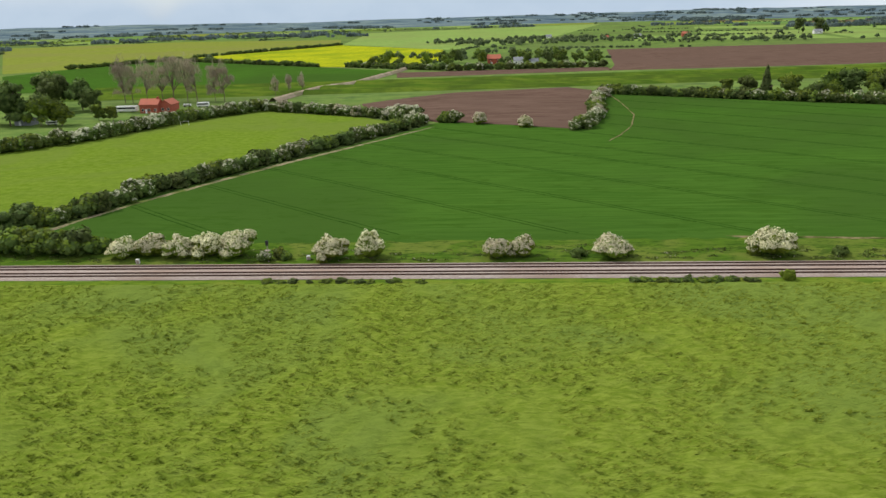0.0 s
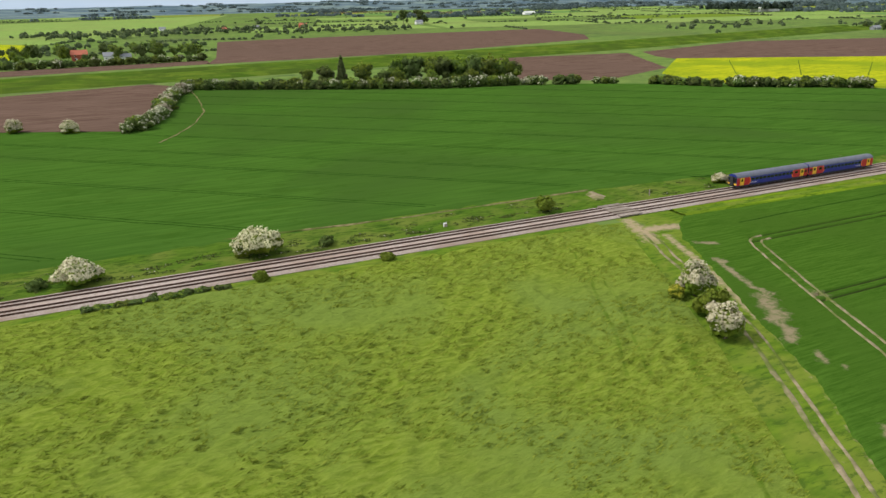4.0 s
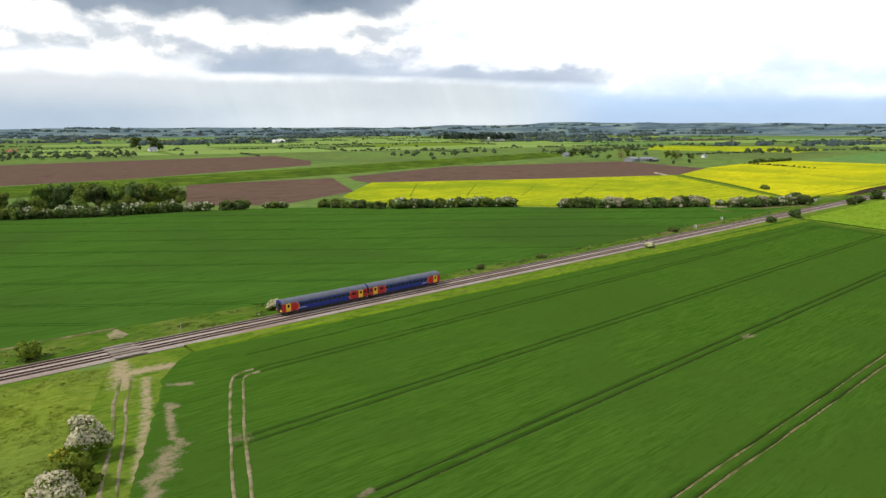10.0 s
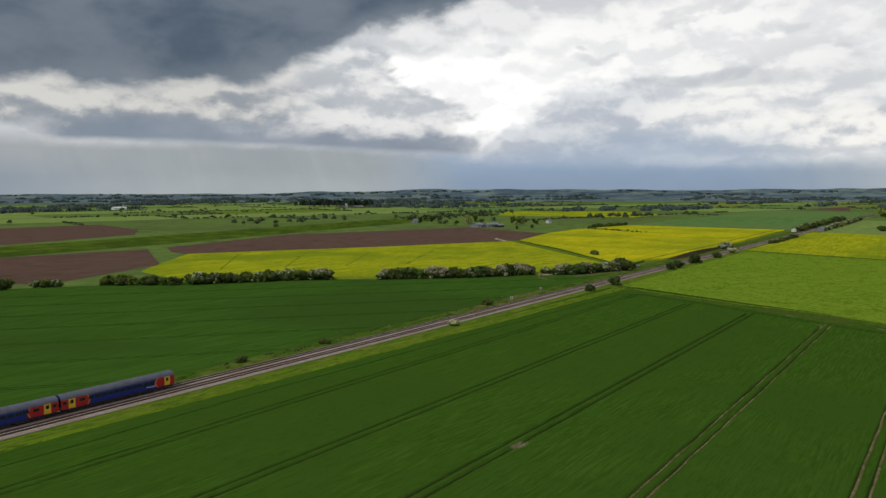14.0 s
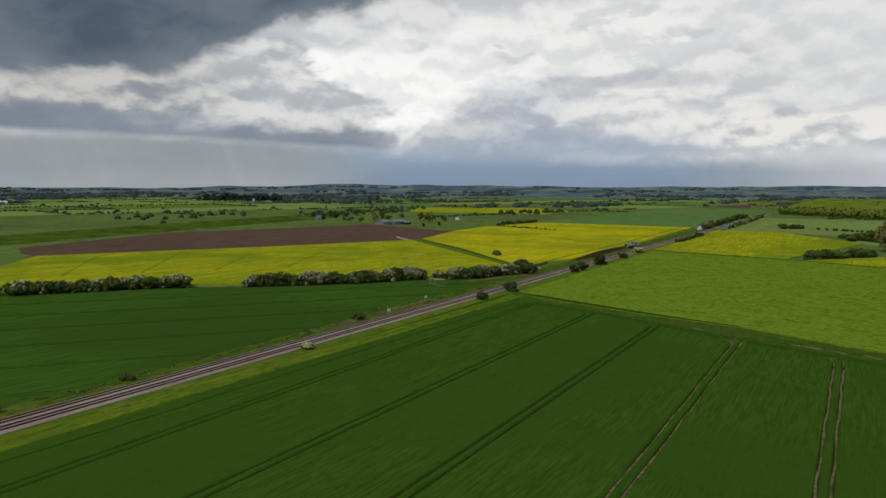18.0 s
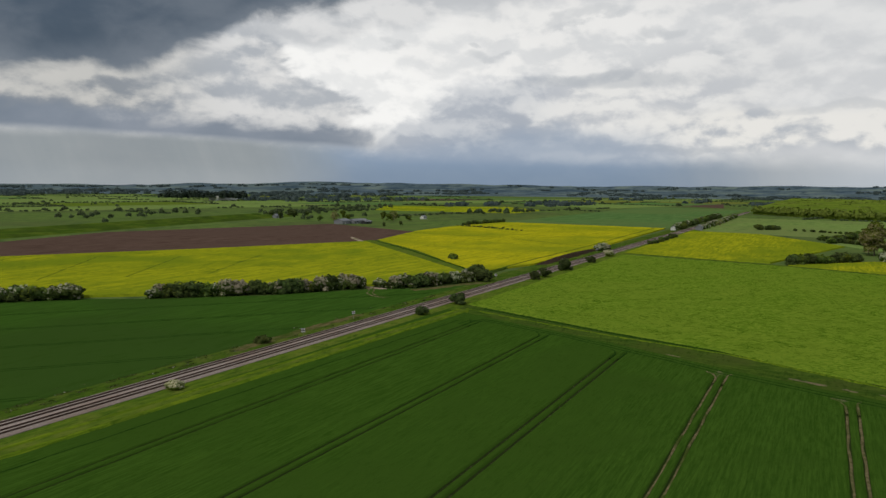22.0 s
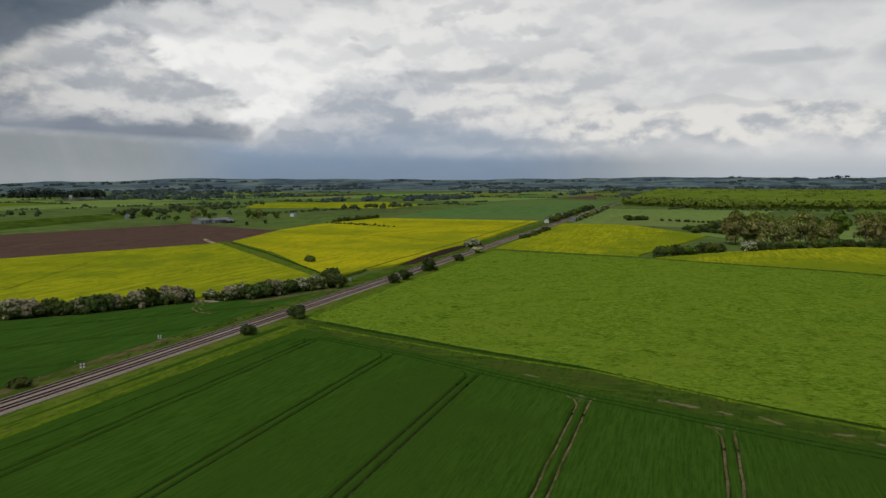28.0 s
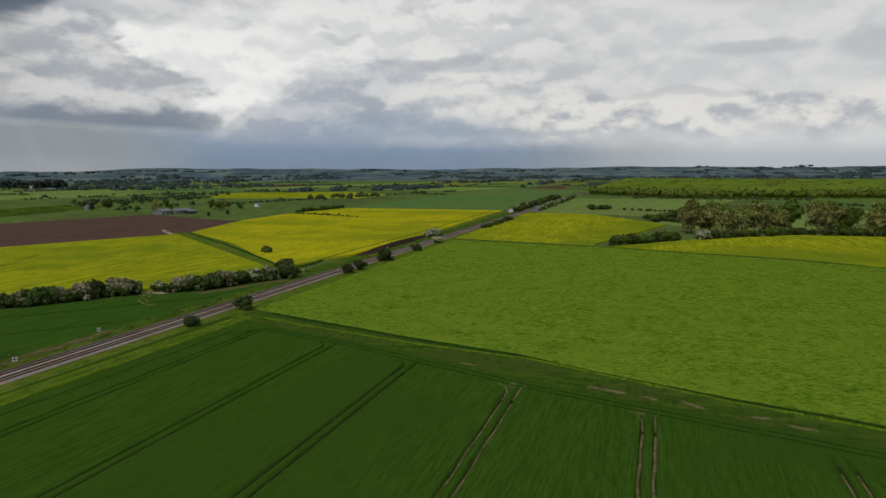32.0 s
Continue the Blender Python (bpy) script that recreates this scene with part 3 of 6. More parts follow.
def spread(X, Y, pts, width):
    return np.exp(-(to_line(X, Y, pts) / width) ** 2)


FARM_TRACK = [(128, 112), (125, 104.5), (120.6, 94), (115.6, 80), (110, 66), (103.6, 54.5), (92, 35), (58, -17), (28, -70)]
HEAD_W = [(143.5, 92.8), (141.2, 92.5), (139.6, 91.4), (138.2, 89.2), (136.2, 85.0), (129, 70.3), (121, 53), (116, 44.6), (106.4, 29), (74, -24), (48, -70)]      # west headland wheelings
HEAD_E = [(386, 94.6), (392, 94.3), (395.4, 91.5), (394.7, 87.7), (386.2, 63), (373.7, 33.9), (368.1, 22), (360.9, 2.3), (355.7, -13.9), (352.1, -25), (337, -70)]

meadow_x = along([(127, 113.5), (125, 110), (113, 84), (104, 64), (92, 43), (56, -17), (26, -70)])
crop_w = along([(140, 110.6), (135.5, 107), (130, 100), (123, 85), (113, 65), (107, 52), (98, 38), (62, -19), (32, -70)])
crop_e = along([(407, 108), (399, 88), (390.3, 63), (378, 34), (372.3, 22), (365, 2), (360, -14), (356, -25), (341, -70)])


def meadow_z(X, Y):
    a = 0.75 * (1 - np.abs(2 * value_noise(X * 0.42 + 0.25 * Y, Y * 0.62 - 0.2 * X, 5) - 1)) + 0.5 * fbm(X * 0.9, Y * 1.1, 6, 3)
    b = fbm(X * 0.06 + 0.5 * Y * 0.06, Y * 0.06, 9, 3)
    near_edge = np.clip((meadow_x(Y) - X) / 5.0, 0, 1) * np.clip((113.4 - Y) / 2.5, 0, 1)
    return 0.17 + (0.40 + 0.85 * (a - 0.6) + 0.5 * (b - 0.4)) * near_edge


def meadow_marks(X, Y):
    """Where wheels and feet have bent the grass darker."""
    lines = [([(107, 104.7), (104, 93.6), (97.4, 81.5), (92.8, 71.4), (87.5, 62.4)], 0.5, 0.52), ([(103, 88), (100.9, 82), (94.8, 70.4), (90, 61.2)], 0.5, 0.52), ([(100.2, 68), (94.1, 56.3)], 1.6, 0.46), ([(89.6, 48.5), (88.2, 44.9), (80, 31)], 0.6, 0.55), ([(111.5, 112), (124, 111.6)], 2.0, 0.45), ([(104, 61), (98, 49), (86, 30)], 1.2, 0.42)]
    return np.maximum.reduce([spread(X, Y, p, r) * k for p, r, k in lines])


meadow = sheet("field", np.arange(-70, 113.4, 0.45), lambda y: 0 * y - 120, meadow_x, 480, M_MEADOW, meadow_z, lambda X, Y: 0 * X, meadow_marks)
setting(meadow, "bright yellow-green meadow of long wind-blown grass", "field")


def crop_z(X, Y):
    z = 0.42 + 0.10 * (fbm(X * 0.5, Y * 0.9, 2, 3) - 0.45)
    rut = near_lines(Y, TRAM) * (X > crop_w(Y) + 13) * (X < crop_e(Y) - 7)
    return np.where(rut > 0, 0.05, z)


# marks the tramline ruts whose shade is coloured in
def crop_rut(X, Y):
    head = np.interp(Y, [-80, -28, -2, 22, 46, 68.6, 92.6], [330, 350, 359.5, 369.5, 379, 388, 396.5])
    return near_lines(Y, TRAM, w=0.29) * (X > crop_w(Y) + 13) * (X < head - 6) * 0.9


def crop_soil(X, Y):
    rut = near_lines(Y, TRAM, w=0.29) * np.where(Y < 30, 0.2, np.where(Y < 60, 0.36, 0.0)) * (X > crop_w(Y) + 13) * (X < crop_e(Y) - 9)
    end = sum(np.exp(-((X - hx) ** 2 / 9 + (Y - hy) ** 2 / 4)) for hx, hy in ((367.2, 22.4), (358.6, -0.6))) * 0.62
    join = sum(np.exp(-((X - hx) ** 2 + (Y - hy) ** 2) / 3.0) for hx, hy in ((129.2, 69.6), (116.6, 45.6))) * 0.8
    strip = spread(X, Y, [(126.7, 88), (124.8, 83), (122.4, 76), (123.2, 73)], 0.9) * 0.85
    wide = np.maximum(spread(X, Y, [(121, 72.5), (118.6, 69.5), (117.4, 66.6)], 2.1) * 0.85, spread(X, Y, [(115.4, 66.5), (115.4, 63), (112.6, 60.6)], 1.3) * 0.85)
    dots = spread(X, Y, [(132.4, 94.2), (130.0, 96)], 1.1) * 0.9 + spread(X, Y, [(126.2, 88.2), (127.4, 86.4)], 0.9) * 0.85 + spread(X, Y, [(111.4, 54.5), (113, 56.8)], 0.8) * 0.8 + spread(X, Y, [(112.4, 52.5), (112.9, 53)], 0.7) * 0.7 + spread(X, Y, [(105, 42), (103, 38.5)], 1.2) * 0.8
    wide = np.maximum(wide, spread(X, Y, [(129.5, 46), (134, 47.0)], 0.7) * 0.85)
    spot = np.exp(-((X - 224.5) ** 2 / 8 + (Y - 44.6) ** 2 / 1.5)) * 0.95
    return np.maximum.reduce([rut, end, join, strip, wide, dots, spot])


crop = sheet("field", rut_rows(-70, 110.6, 0.6, TRAM), lambda y: crop_w(y) + 1.3 * (fbm(y * 0.7, y * 0.1, 41, 4) - 0.5), crop_e, 640, M_CROP, crop_z, crop_soil, crop_rut)
setting(crop, "dark green young wheat with parallel tramlines", "field")

east_w = along([(419, 110), (411.7, 90), (398.4, 53.5), (394, 38.7), (389.8, 25), (383.4, 13), (378.2, 2.3), (370.7, -16), (366.5, -28.6), (356, -55), (326, -140)])
east_e = along([(626, 110), (610, 28), (592, -18), (578, -58), (556, -92), (530, -140)])
barley = sheet("field", np.arange(-140, 110.1, 0.9), east_w, east_e, 260, M_CROP_E, lambda X, Y: 0.4 + 0.6 * (fbm(X * 0.3, Y * 0.5, 12, 4) - 0.45))
setting(barley, "pale green barley field rippled by wind", "field")

north_w = along([(-97, 139), (-88, 176), (-65, 218), (-30, 276), (-18, 300), (46, 306), (56, 335), (70, 400)])
north_e = along([(466, 127), (445, 139), (432, 154), (427, 160), (401, 177), (373, 206), (358, 231), (316, 272), (252, 318), (187, 333), (152, 351), (106, 378), (72, 400)])
def wheat_z(X, Y):
    z = np.where(Y < 139 - np.clip((X - 120) / 100, 0, 1) * 10, 0.06, 0.42) + 0.16 * (fbm(X * 0.25, Y * 0.8, 7, 3) - 0.45)
    return z


wheat = sheet("field", np.arange(126, 400.1, 1.2), north_w, north_e, 300, M_CROP_N,
              wheat_z, lambda X, Y: 0 * X)
setting(wheat, "deep green winter wheat field beyond the railway", "field")

field("short green paddock inside thick hedges", [(-112, 142), (-68, 222), (-28, 300), (-52, 325), (-76, 337), (-109, 356), (-135, 320), (-154, 271), (-173, 246), (-330, 110), (-200, 128)], M_PADDOCK, 0.08)
field("purple-brown ploughed field", [(-60, 373), (-47, 389), (-14, 420), (54, 438), (66, 421), (54, 335), (39, 279), (2, 298), (-16, 306), (-45, 332)], M_PLOUGH, 0.6)
field("brown ploughed strip beside the bank", [(-66, 586), (105, 600), (103, 565), (-60, 537)], M_PLOUGH)
field("broad brown ploughed field beyond the bank", [(100, 563), (115, 620), (150, 870), (300, 890), (590, 890), (545, 720), (495, 640), (290, 577)], M_PLOUGH)
field("small dark ploughed field behind the hedge", [(240, 353), (295, 484), (408, 468), (352, 359), (278, 322)], M_PLOUGH)
field("long brown ploughed field", [(400, 400), (404, 429), (425, 470), (580, 518), (790, 450), (735, 317), (645, 290), (608, 292), (511, 337)], M_PLOUGH)
field("yellow flowering rape field", [(326, 332), (397, 400), (511, 336), (617, 288), (493, 147), (470, 143), (449, 149), (434, 166), (410, 180), (378, 213), (360, 234), (318, 284)], M_RAPE_G, 0.9)
field("bright yellow rape field beside the railway", [(631, 287), (735, 316), (817, 324), (921, 313), (912, 141), (661, 134.6), (545, 134), (498, 146), (520, 167), (585, 228)], M_RAPE, 0.9)
field("yellow rape field south of the railway", [(886, 112), (872, 52), (768, -8), (621, 29), (634, 110)], M_RAPE_G, 0.8)
field("olive-yellow rape field below the copse", [(612, 20), (655, -18), (700, -80), (700, -160), (530, -150), (556, -94), (580, -60), (594, -20)], M_RAPE_G, 0.8)
field("yellow rape field with pale margins", [(-352, 886), (-223, 1173), (-47, 948), (-40, 703), (-116, 664), (-150, 676)], M_RAPE_G, 0.6)
field("deep green cereal field", [(-323, 474), (-430, 634), (-416, 711), (-358, 830), (-150, 670), (-73, 606), (-93, 487), (-122, 493)], M_CROP_N, 0.3)
field("pale olive cereal field", [(-455, 671), (-950, 1416), (-639, 1585), (-277, 1461), (-226, 1173), (-356, 886), (-420, 715)], M_OLIVE)
field("pale green ley", [(-228, 1221), (-299, 1986), (405, 2508), (81, 1116), (-44, 950)], M_PALE)
field("light green field beyond the railway house", [(897, 108), (1233, 112), (1214, -96), (982, -49), (860, -10)], M_PALE)
field("blue-green cereal field", [(930, 320), (925, 135), (1600, 135), (1700, 330)], M_BLUEGREEN)


field("far yellow rape field", [(1150, 640), (1180, 410), (1330, 420), (1460, 540), (1370, 760)], M_RAPE_G)
field("far bare tan field", [(1690, 181), (1826, 290), (2060, 310), (2058, 227)], M_PLOUGH)
field("green field behind the copse", [(800, 4), (950, -44), (1000, -205), (840, -165), (745, -95), (740, -30)], M_PALE)


def ribbon(name, pts, width, mat, z, label, category, crown=0.0, rough=0.0, ends=True):
    """A strip of ground along a line of points, wavy at its edges."""
    pts = [Vector((x, y, 0)) for x, y in pts]
    line = []
    for a, b in zip(pts[:-1], pts[1:]):
        n = max(3, int((b - a).length / (3 if name not in ("bare_patch", "wheel_track") else 0.7)))
        line += [a.lerp(b, i / n) for i in range(n)]
    line.append(pts[-1])
    verts, faces = [], []
    for i, p in enumerate(line):
        d = (line[min(i + 1, len(line) - 1)] - line[max(i - 1, 0)]).normalized()
        s = Vector((d.y, -d.x, 0))
        if name == "wheel_track":
            p = p + s * 0.35 * noise.noise(p * 0.11)
        for k, h in ((-1, 0), (-0.5, 0.8), (0, 1), (0.5, 0.8), (1, 0)):
            w = width / 2 * (1 + rough * (noise.noise(p * 0.35 + Vector((k * 3, 0, 0))) + 0.6 * noise.noise(p * 1.3 + Vector((k * 5, 0, 0)))))
            if name == "bare_patch":
                w *= math.sin(math.pi * min(1, max(0.04, (i + 0.5) / len(line)))) ** 0.5
            q = p + s * k * w
            fall = math.sin(math.pi * i / max(1, len(line) - 1)) ** 0.6 if name == "earth_bank" else 1.0
            verts.append((q.x, q.y, (z * (0.2 if h == 0 else 1) + crown * h) * fall))
    for i in range(len(line) - 1):
        for k in range(4):
            faces.append((i * 5 + k, i * 5 + k + 1, i * 5 + k + 6, i * 5 + k + 5))
    return setting(raw(name, verts, faces, mat, smooth=True), label, category)


for xa, xb in ((-400, 121), (141, 1000)):
    ribbon("verge", [(xa, 110.8), (xb, 110.8)], 9.4, M_VERGE, 0.16, "yellow-green rough grass verge along the railway", "verge", 0.15, 0.2)
ribbon("verge", [(-400, 130), (110, 131), (240, 127.5), (900, 128)], 14, M_VERGE_N, 0.14, "rough tussocky grass verge north of the railway", "verge", 0.15, 0.35)
for k, off in enumerate((0, 26, 55)):
    ribbon("bank", [(-260, 425 + off), (-100, 438 + off), (100, 462 + off), (300, 490 + off), (450, 512 + off), (600, 545 + off), (900, 600 + off)], 18, M_BANK, 0.1, "long grassy flood bank", "embankment", 2.2)

# ---- railway ----
ballast = bmesh.new()
prof = [(115.6, 0.1), (116.1, 0.42), (123.0, 0.42), (123.7, 0.1)]
lo = [ballast.verts.new((-420, y, z)) for y, z in prof]
hi = [ballast.verts.new((1500, y, z)) for y, z in prof]
for i in range(3):
    ballast.faces.new((lo[i], hi[i], hi[i + 1], lo[i + 1]))
setting(part("ballast", ballast, M_BALLAST), "pinkish grey stone ballast bed", "ballast")
TRACKS = (117.5, 121.2)
for yc in TRACKS:
    track = tagged(new("railway_track"), "rusty steel rails on concrete sleepers in ballast", "track", "railway tracks", "structure")
    for s in (-0.75, 0.75):
        bm = bmesh.new()
        box(bm, -420, 1500, yc + s - 0.035, yc + s + 0.035, 0.5, 0.66)
        box(bm, -420, 1500, yc + s - 0.07, yc + s + 0.07, 0.48, 0.51)
        part("rail", bm, M_RAIL, track)


for yc in TRACKS:
    for q in (-0.75, 0.75):
        bm = bmesh.new()
        box(bm, -420, 1500, yc + q - 0.24, yc + q + 0.24, 0.40, 0.455)
        setting(part("stained_ballast", bm, M_STAIN_SHADE), "rust-stained ballast beside the rail, darkened by painted rail shadow", "ballast")

# sleepers, close set, one joined run for each track
def sleepers(yc):
    verts, faces = [], []
    for i in range(1450):
        x = -300 + i * 0.65
        b = len(verts)
        verts += [(x + dx, yc + dy, z) for z in (0.36, 0.45) for dx, dy in ((-0.13, -1.25), (0.13, -1.25), (0.13, 1.25), (-0.13, 1.25))]
        faces += [(b + 4, b + 5, b + 6, b + 7), (b, b + 1, b + 5, b + 4), (b + 1, b + 2, b + 6, b + 5), (b + 2, b + 3, b + 7, b + 6), (b + 3, b, b + 4, b + 7)]
    return tagged(raw("sleepers", verts, faces, M_SLEEPER), "grey concrete sleepers half sunk in ballast", "sleepers", kind="stuff")


for yc in TRACKS:
    sleepers(yc)

# level crossing for the farm track
crossing = setting(new("level_crossing"), "pale timber and concrete farm crossing over both tracks", "crossing")
for y0, y1 in ((115.2, 116.65), (116.85, 118.15), (118.35, 120.35), (120.55, 121.85), (122.05, 123.4)):
    for k in range(4):
        bm = bmesh.new()
        box(bm, 127.7 + k * 1.4, 129.06 + k * 1.4, y0, y1, 0.40, 0.58, 0.02)
        part("deck_panel", bm, M_DECK, crossing)

# farm track, gateway and worn patches
def lane_soil(X, Y):
    d = to_line(X, Y, [(x + 1.0, y) for x, y in FARM_TRACK])
    ruts = np.exp(-(d / 1.6) ** 2) * 0.3
    gate = np.maximum(spread(X, Y, [(125.4, 107), (131, 106.4), (138, 104.8)], 2.3) * 0.95, spread(X, Y, [(127.6, 113), (126.6, 109), (125.6, 105), (124, 101)], 2.6) * 0.85)
    bend = spread(X, Y, [(128.4, 102.5), (126.6, 97.6), (124.5, 91), (119.7, 79), (115, 68)], 1.3) * 0.8
    edge = spread(X, Y, [(113, 64), (107, 52), (98, 38)], 0.6) * 0.45
    return np.maximum.reduce([ruts, gate, bend, edge])


lane = sheet("verge", np.arange(-70, 115.9, 0.5), lambda y: meadow_x(y) - 0.8, lambda y: crop_w(y) + 2.2, 44, M_VERGE,
             lambda X, Y: 0.16 + 0.3 * (fbm(X * 0.6, Y * 0.6, 15, 3) - 0.45) * (lane_soil(X, Y) < 0.4), lane_soil)
setting(lane, "grassy farm track with two pale worn wheel ruts", "track")
ribbon("bare_patch", [(131.5, 128), (133, 131), (134, 134.5)], 4.4, M_RUTPALE, 0.5, "bare patch at the field gate north of the line", "soil", 0.0, 0.6)
ribbon("bare_patch", [(-97, 142), (-85, 171.5), (-63, 214), (-39, 253.5), (-17, 290.5)], 3.6, M_RUTPALE, 0.5, "worn path along the foot of the hedge", "soil", 0.0, 0.5)
ribbon("lane", [(-114, 394), (-103, 459), (-85, 490), (-66, 590), (-60, 640)], 5.0, M_BARE, 0.35, "pale farm lane crossing the bank", "lane", 2.0, 0.2)
ribbon("bare_patch", [(434, 151), (434.5, 158), (433, 167)], 2.0, M_BARE, 0.5, "worn gap between hedges", "soil", 0.0, 0.6)
def offset(pts, d):
    out = []
    for i, (x, y) in enumerate(pts):
        a, b = Vector(pts[max(i - 1, 0)]), Vector(pts[min(i + 1, len(pts) - 1)])
        t = (b - a).normalized()
        out.append((x + t.y * d, y - t.x * d))
    return out


for d in (-0.95, 0.95):
    ribbon("wheel_track", offset(HEAD_W, d), 0.74, M_RUTPALE, 0.5, "pale worn wheel rut along the crop's west headland", "track", 0.0, 0.6)
    ribbon("wheel_track", offset(HEAD_E, d), 0.8, M_GAP_SHADE, 0.5, "wheel gap along the crop's east headland, its shade painted dark", "track", 0.0, 0.3)
    ribbon("wheel_track", offset([(x + 1.0, y) for x, y in FARM_TRACK[1:]], d * 0.9), 0.6 if d < 0 else 0.8, M_RUTPALE, 0.26, "pale worn wheel rut of the farm track", "track", 0.0, 0.4)
for t, xh in zip(TRAM[3:], (369.5, 359.5, 350)):
    for d in (-0.95, 0.95):
        ribbon("wheel_track", [(float(crop_w(t)) + 14, t + d), ((float(crop_w(t)) + xh) / 2, t + d), (xh - 8, t + d)], 0.5, M_RUT, 0.14, "brown wheel rut along a tramline of the wheat", "track", 0.0, 0.3)
for t, xh in zip(TRAM, (395.5, 388, 378.6, 368, 359.3)):
    for d in (-0.95, 0.95):
        ribbon("wheel_track", [(xh - 10, t + d), (xh - 5, t + d * 1.05), (xh - 2.2, t + d * 1.5 + 0.5), (xh - 0.6, t + d * 2.6 + 0.9)], 0.5, M_RUT if t < 30 else M_GAP_SHADE, 0.49, "wheel rut running from the tramline into the headland", "track", 0.0, 0.4)
for k in range(-3, 12):
    for d in (0.0, 2.4):
        x, y, run = 20 + 37.5 * k + d, 141.0 if k < 4 else 131.0, []
        while y < 400:
            if north_w(y) + 3 < x < north_e(y) - 3:
                run.append((x, y))
            elif run:
                break
            x, y = x - 0.77 * 4, y + 0.64 * 4
        if len(run) > 6:
            ribbon("wheel_track", run, 0.55, M_GAP_SHADE, 0.47, "sprayer wheel gap through the wheat, its shade painted dark", "track", 0.0, 0.3)
ribbon("wheel_track", [(-95, 137.5), (-40, 139.5), (45, 139.5), (90, 136), (135, 137)], 0.7, M_RUT, 0.3, "faint wheel rut along the wheat's edge", "track", 0.0, 0.9)
for d in (-1.0, 1.0):
    ribbon("wheel_track", offset([(433, 158), (427, 153), (421, 150), (417, 145), (416, 139)], d), 0.7, M_RUT, 0.52, "faint wheel rut turning out of the hedge gap", "track", 0.0, 0.5)
ribbon("wheel_track", [(72, 395), (71.5, 356), (69, 315), (62, 285), (54, 264), (47, 250)], 1.0, M_RUT, 0.52, "curved wheel rut turning in the wheat", "track", 0.0, 0.6)
CREST_E = [(409, 104), (402.2, 85.2), (391.6, 51.3), (385.2, 22.3), (378.1, 7.4), (367.3, -15.5), (363, -28), (352, -55), (322, -140)]


def headland_z(X, Y):
    crest = np.exp(-(to_line(X, Y, CREST_E) / 1.3) ** 2)
    return 0.22 + 0.3 * (fbm(X * 0.45, Y * 0.45, 33, 4) - 0.45) + 0.5 * crest


def headland_soil(X, Y):
    spots = [((370.8, 8.6), (368.7, 2.8), 1.1), ((367.4, -1.0), (366.6, -3.0), 0.8), ((366.5, -7.6), (363.7, -10.8), 0.9), ((361.5, -17.9), (361.8, -20.3), 0.7), ((359.0, -23.2), (358.1, -26.4), 0.9), ((379, 33), (380, 36), 0.7)]
    return np.maximum.reduce([spread(X, Y, [a, b], r) * 0.8 for a, b, r in spots])


headland = sheet("verge", np.arange(-140, 109.1, 0.6), lambda y: crop_e(np.maximum(y, -70)) + np.minimum(y + 70, 0) * 0.33 - 0.4, lambda y: east_w(y) + 0.6, 40, M_DITCH, headland_z, headland_soil)
setting(headland, "rough grassy headland with thin bare patches between two crops", "verge")
ribbon("verge", CREST_E, 1.5, M_CREST, 0.66, "bright tufted grass crest along the ditch", "verge", 0.15, 0.8)
ribbon("ditch", [(float(east_w(y)) - 1.6, y) for y in (100, 85, 70, 53, 39, 25, 13, 2, -16, -29, -55, -100)], 1.5, M_GAP_SHADE, 0.5, "overgrown ditch at the barley's edge, its shade painted dark", "ditch", 0.0, 0.5)
for d, wide in ((2.0, 2.0), (-1.4, 2.4)):
    ribbon("verge", [(140, 112.0 + d), (218, 109.4 + d), (300, 107.0 + d), (408, 104.4 + d)], wide, M_CREST, 0.46, "bright yellow-green grass strip between wheat and railway", "verge", 0.14, 0.35)
ribbon("verge", [(140, 112.3), (218, 109.7), (300, 107.3), (408, 104.7)], 4.4, M_VERGE, 0.44, "green grass strip between wheat and railway", "verge", 0.06, 0.2)
ribbon("verge", [(330, 126.8), (345, 127.6), (362, 128.4), (384, 128.2)], 4.6, M_DEAD, 0.34, "tan dead grass beside the ballast", "verge", 0.1, 0.6)
ribbon("verge", [(436, 141), (444, 136.5), (458, 132), (470, 129)], 7.0, M_DEAD, 0.38, "pale dry grass where the hedge meets the line", "verge", 0.1, 0.5)
ribbon("wheel_track", [(146, 101.6), (212, 102.6), (300, 100.6), (392, 98.2)], 0.4, M_GAP_SHADE, 0.5, "thin drill gap beside the grass strip, its shade painted dark", "track", 0.0, 0.3)
ribbon("ditch_bank", [(626, 289), (570, 224), (508, 158), (488, 134)], 19, M_VERGE, 0.3, "overgrown grassy margin between rape fields", "bank", 0.5, 0.2)
ribbon("ditch_bank", [(623, 283), (573, 224), (511, 158), (486, 136)], 2.0, M_GAP_SHADE, 1.0, "ditch between rape fields, its shade painted dark", "ditch", 0.0, 0.5)
ribbon("wheel_track", [(714, 305), (701, 213), (662, 146)], 1.6, M_BANK, 0.93, "dark sprayer gap through the rape", "track", 0.0, 0.3)
ribbon("wheel_track", [(500, 139), (552, 141.5), (655, 142), (780, 146), (905, 150)], 2.2, M_DITCH, 0.93, "overgrown ditch between rape and railway bank", "ditch", 0.0, 0.4)
for k in range(4):
    ribbon("wheel_track", [(350 + 26 * k, 300 - 20 * k), (415 + 30 * k, 370 - 30 * k)], 1.0, M_BANK, 0.93, "faint sprayer gap through the fading rape", "track", 0.0, 0.3)
ribbon("lane", [(643, 318), (622, 296), (600, 270)], 3.2, M_BARE, 0.7, "pale bare headland at the corner of the plough", "lane", 0.1, 0.4)
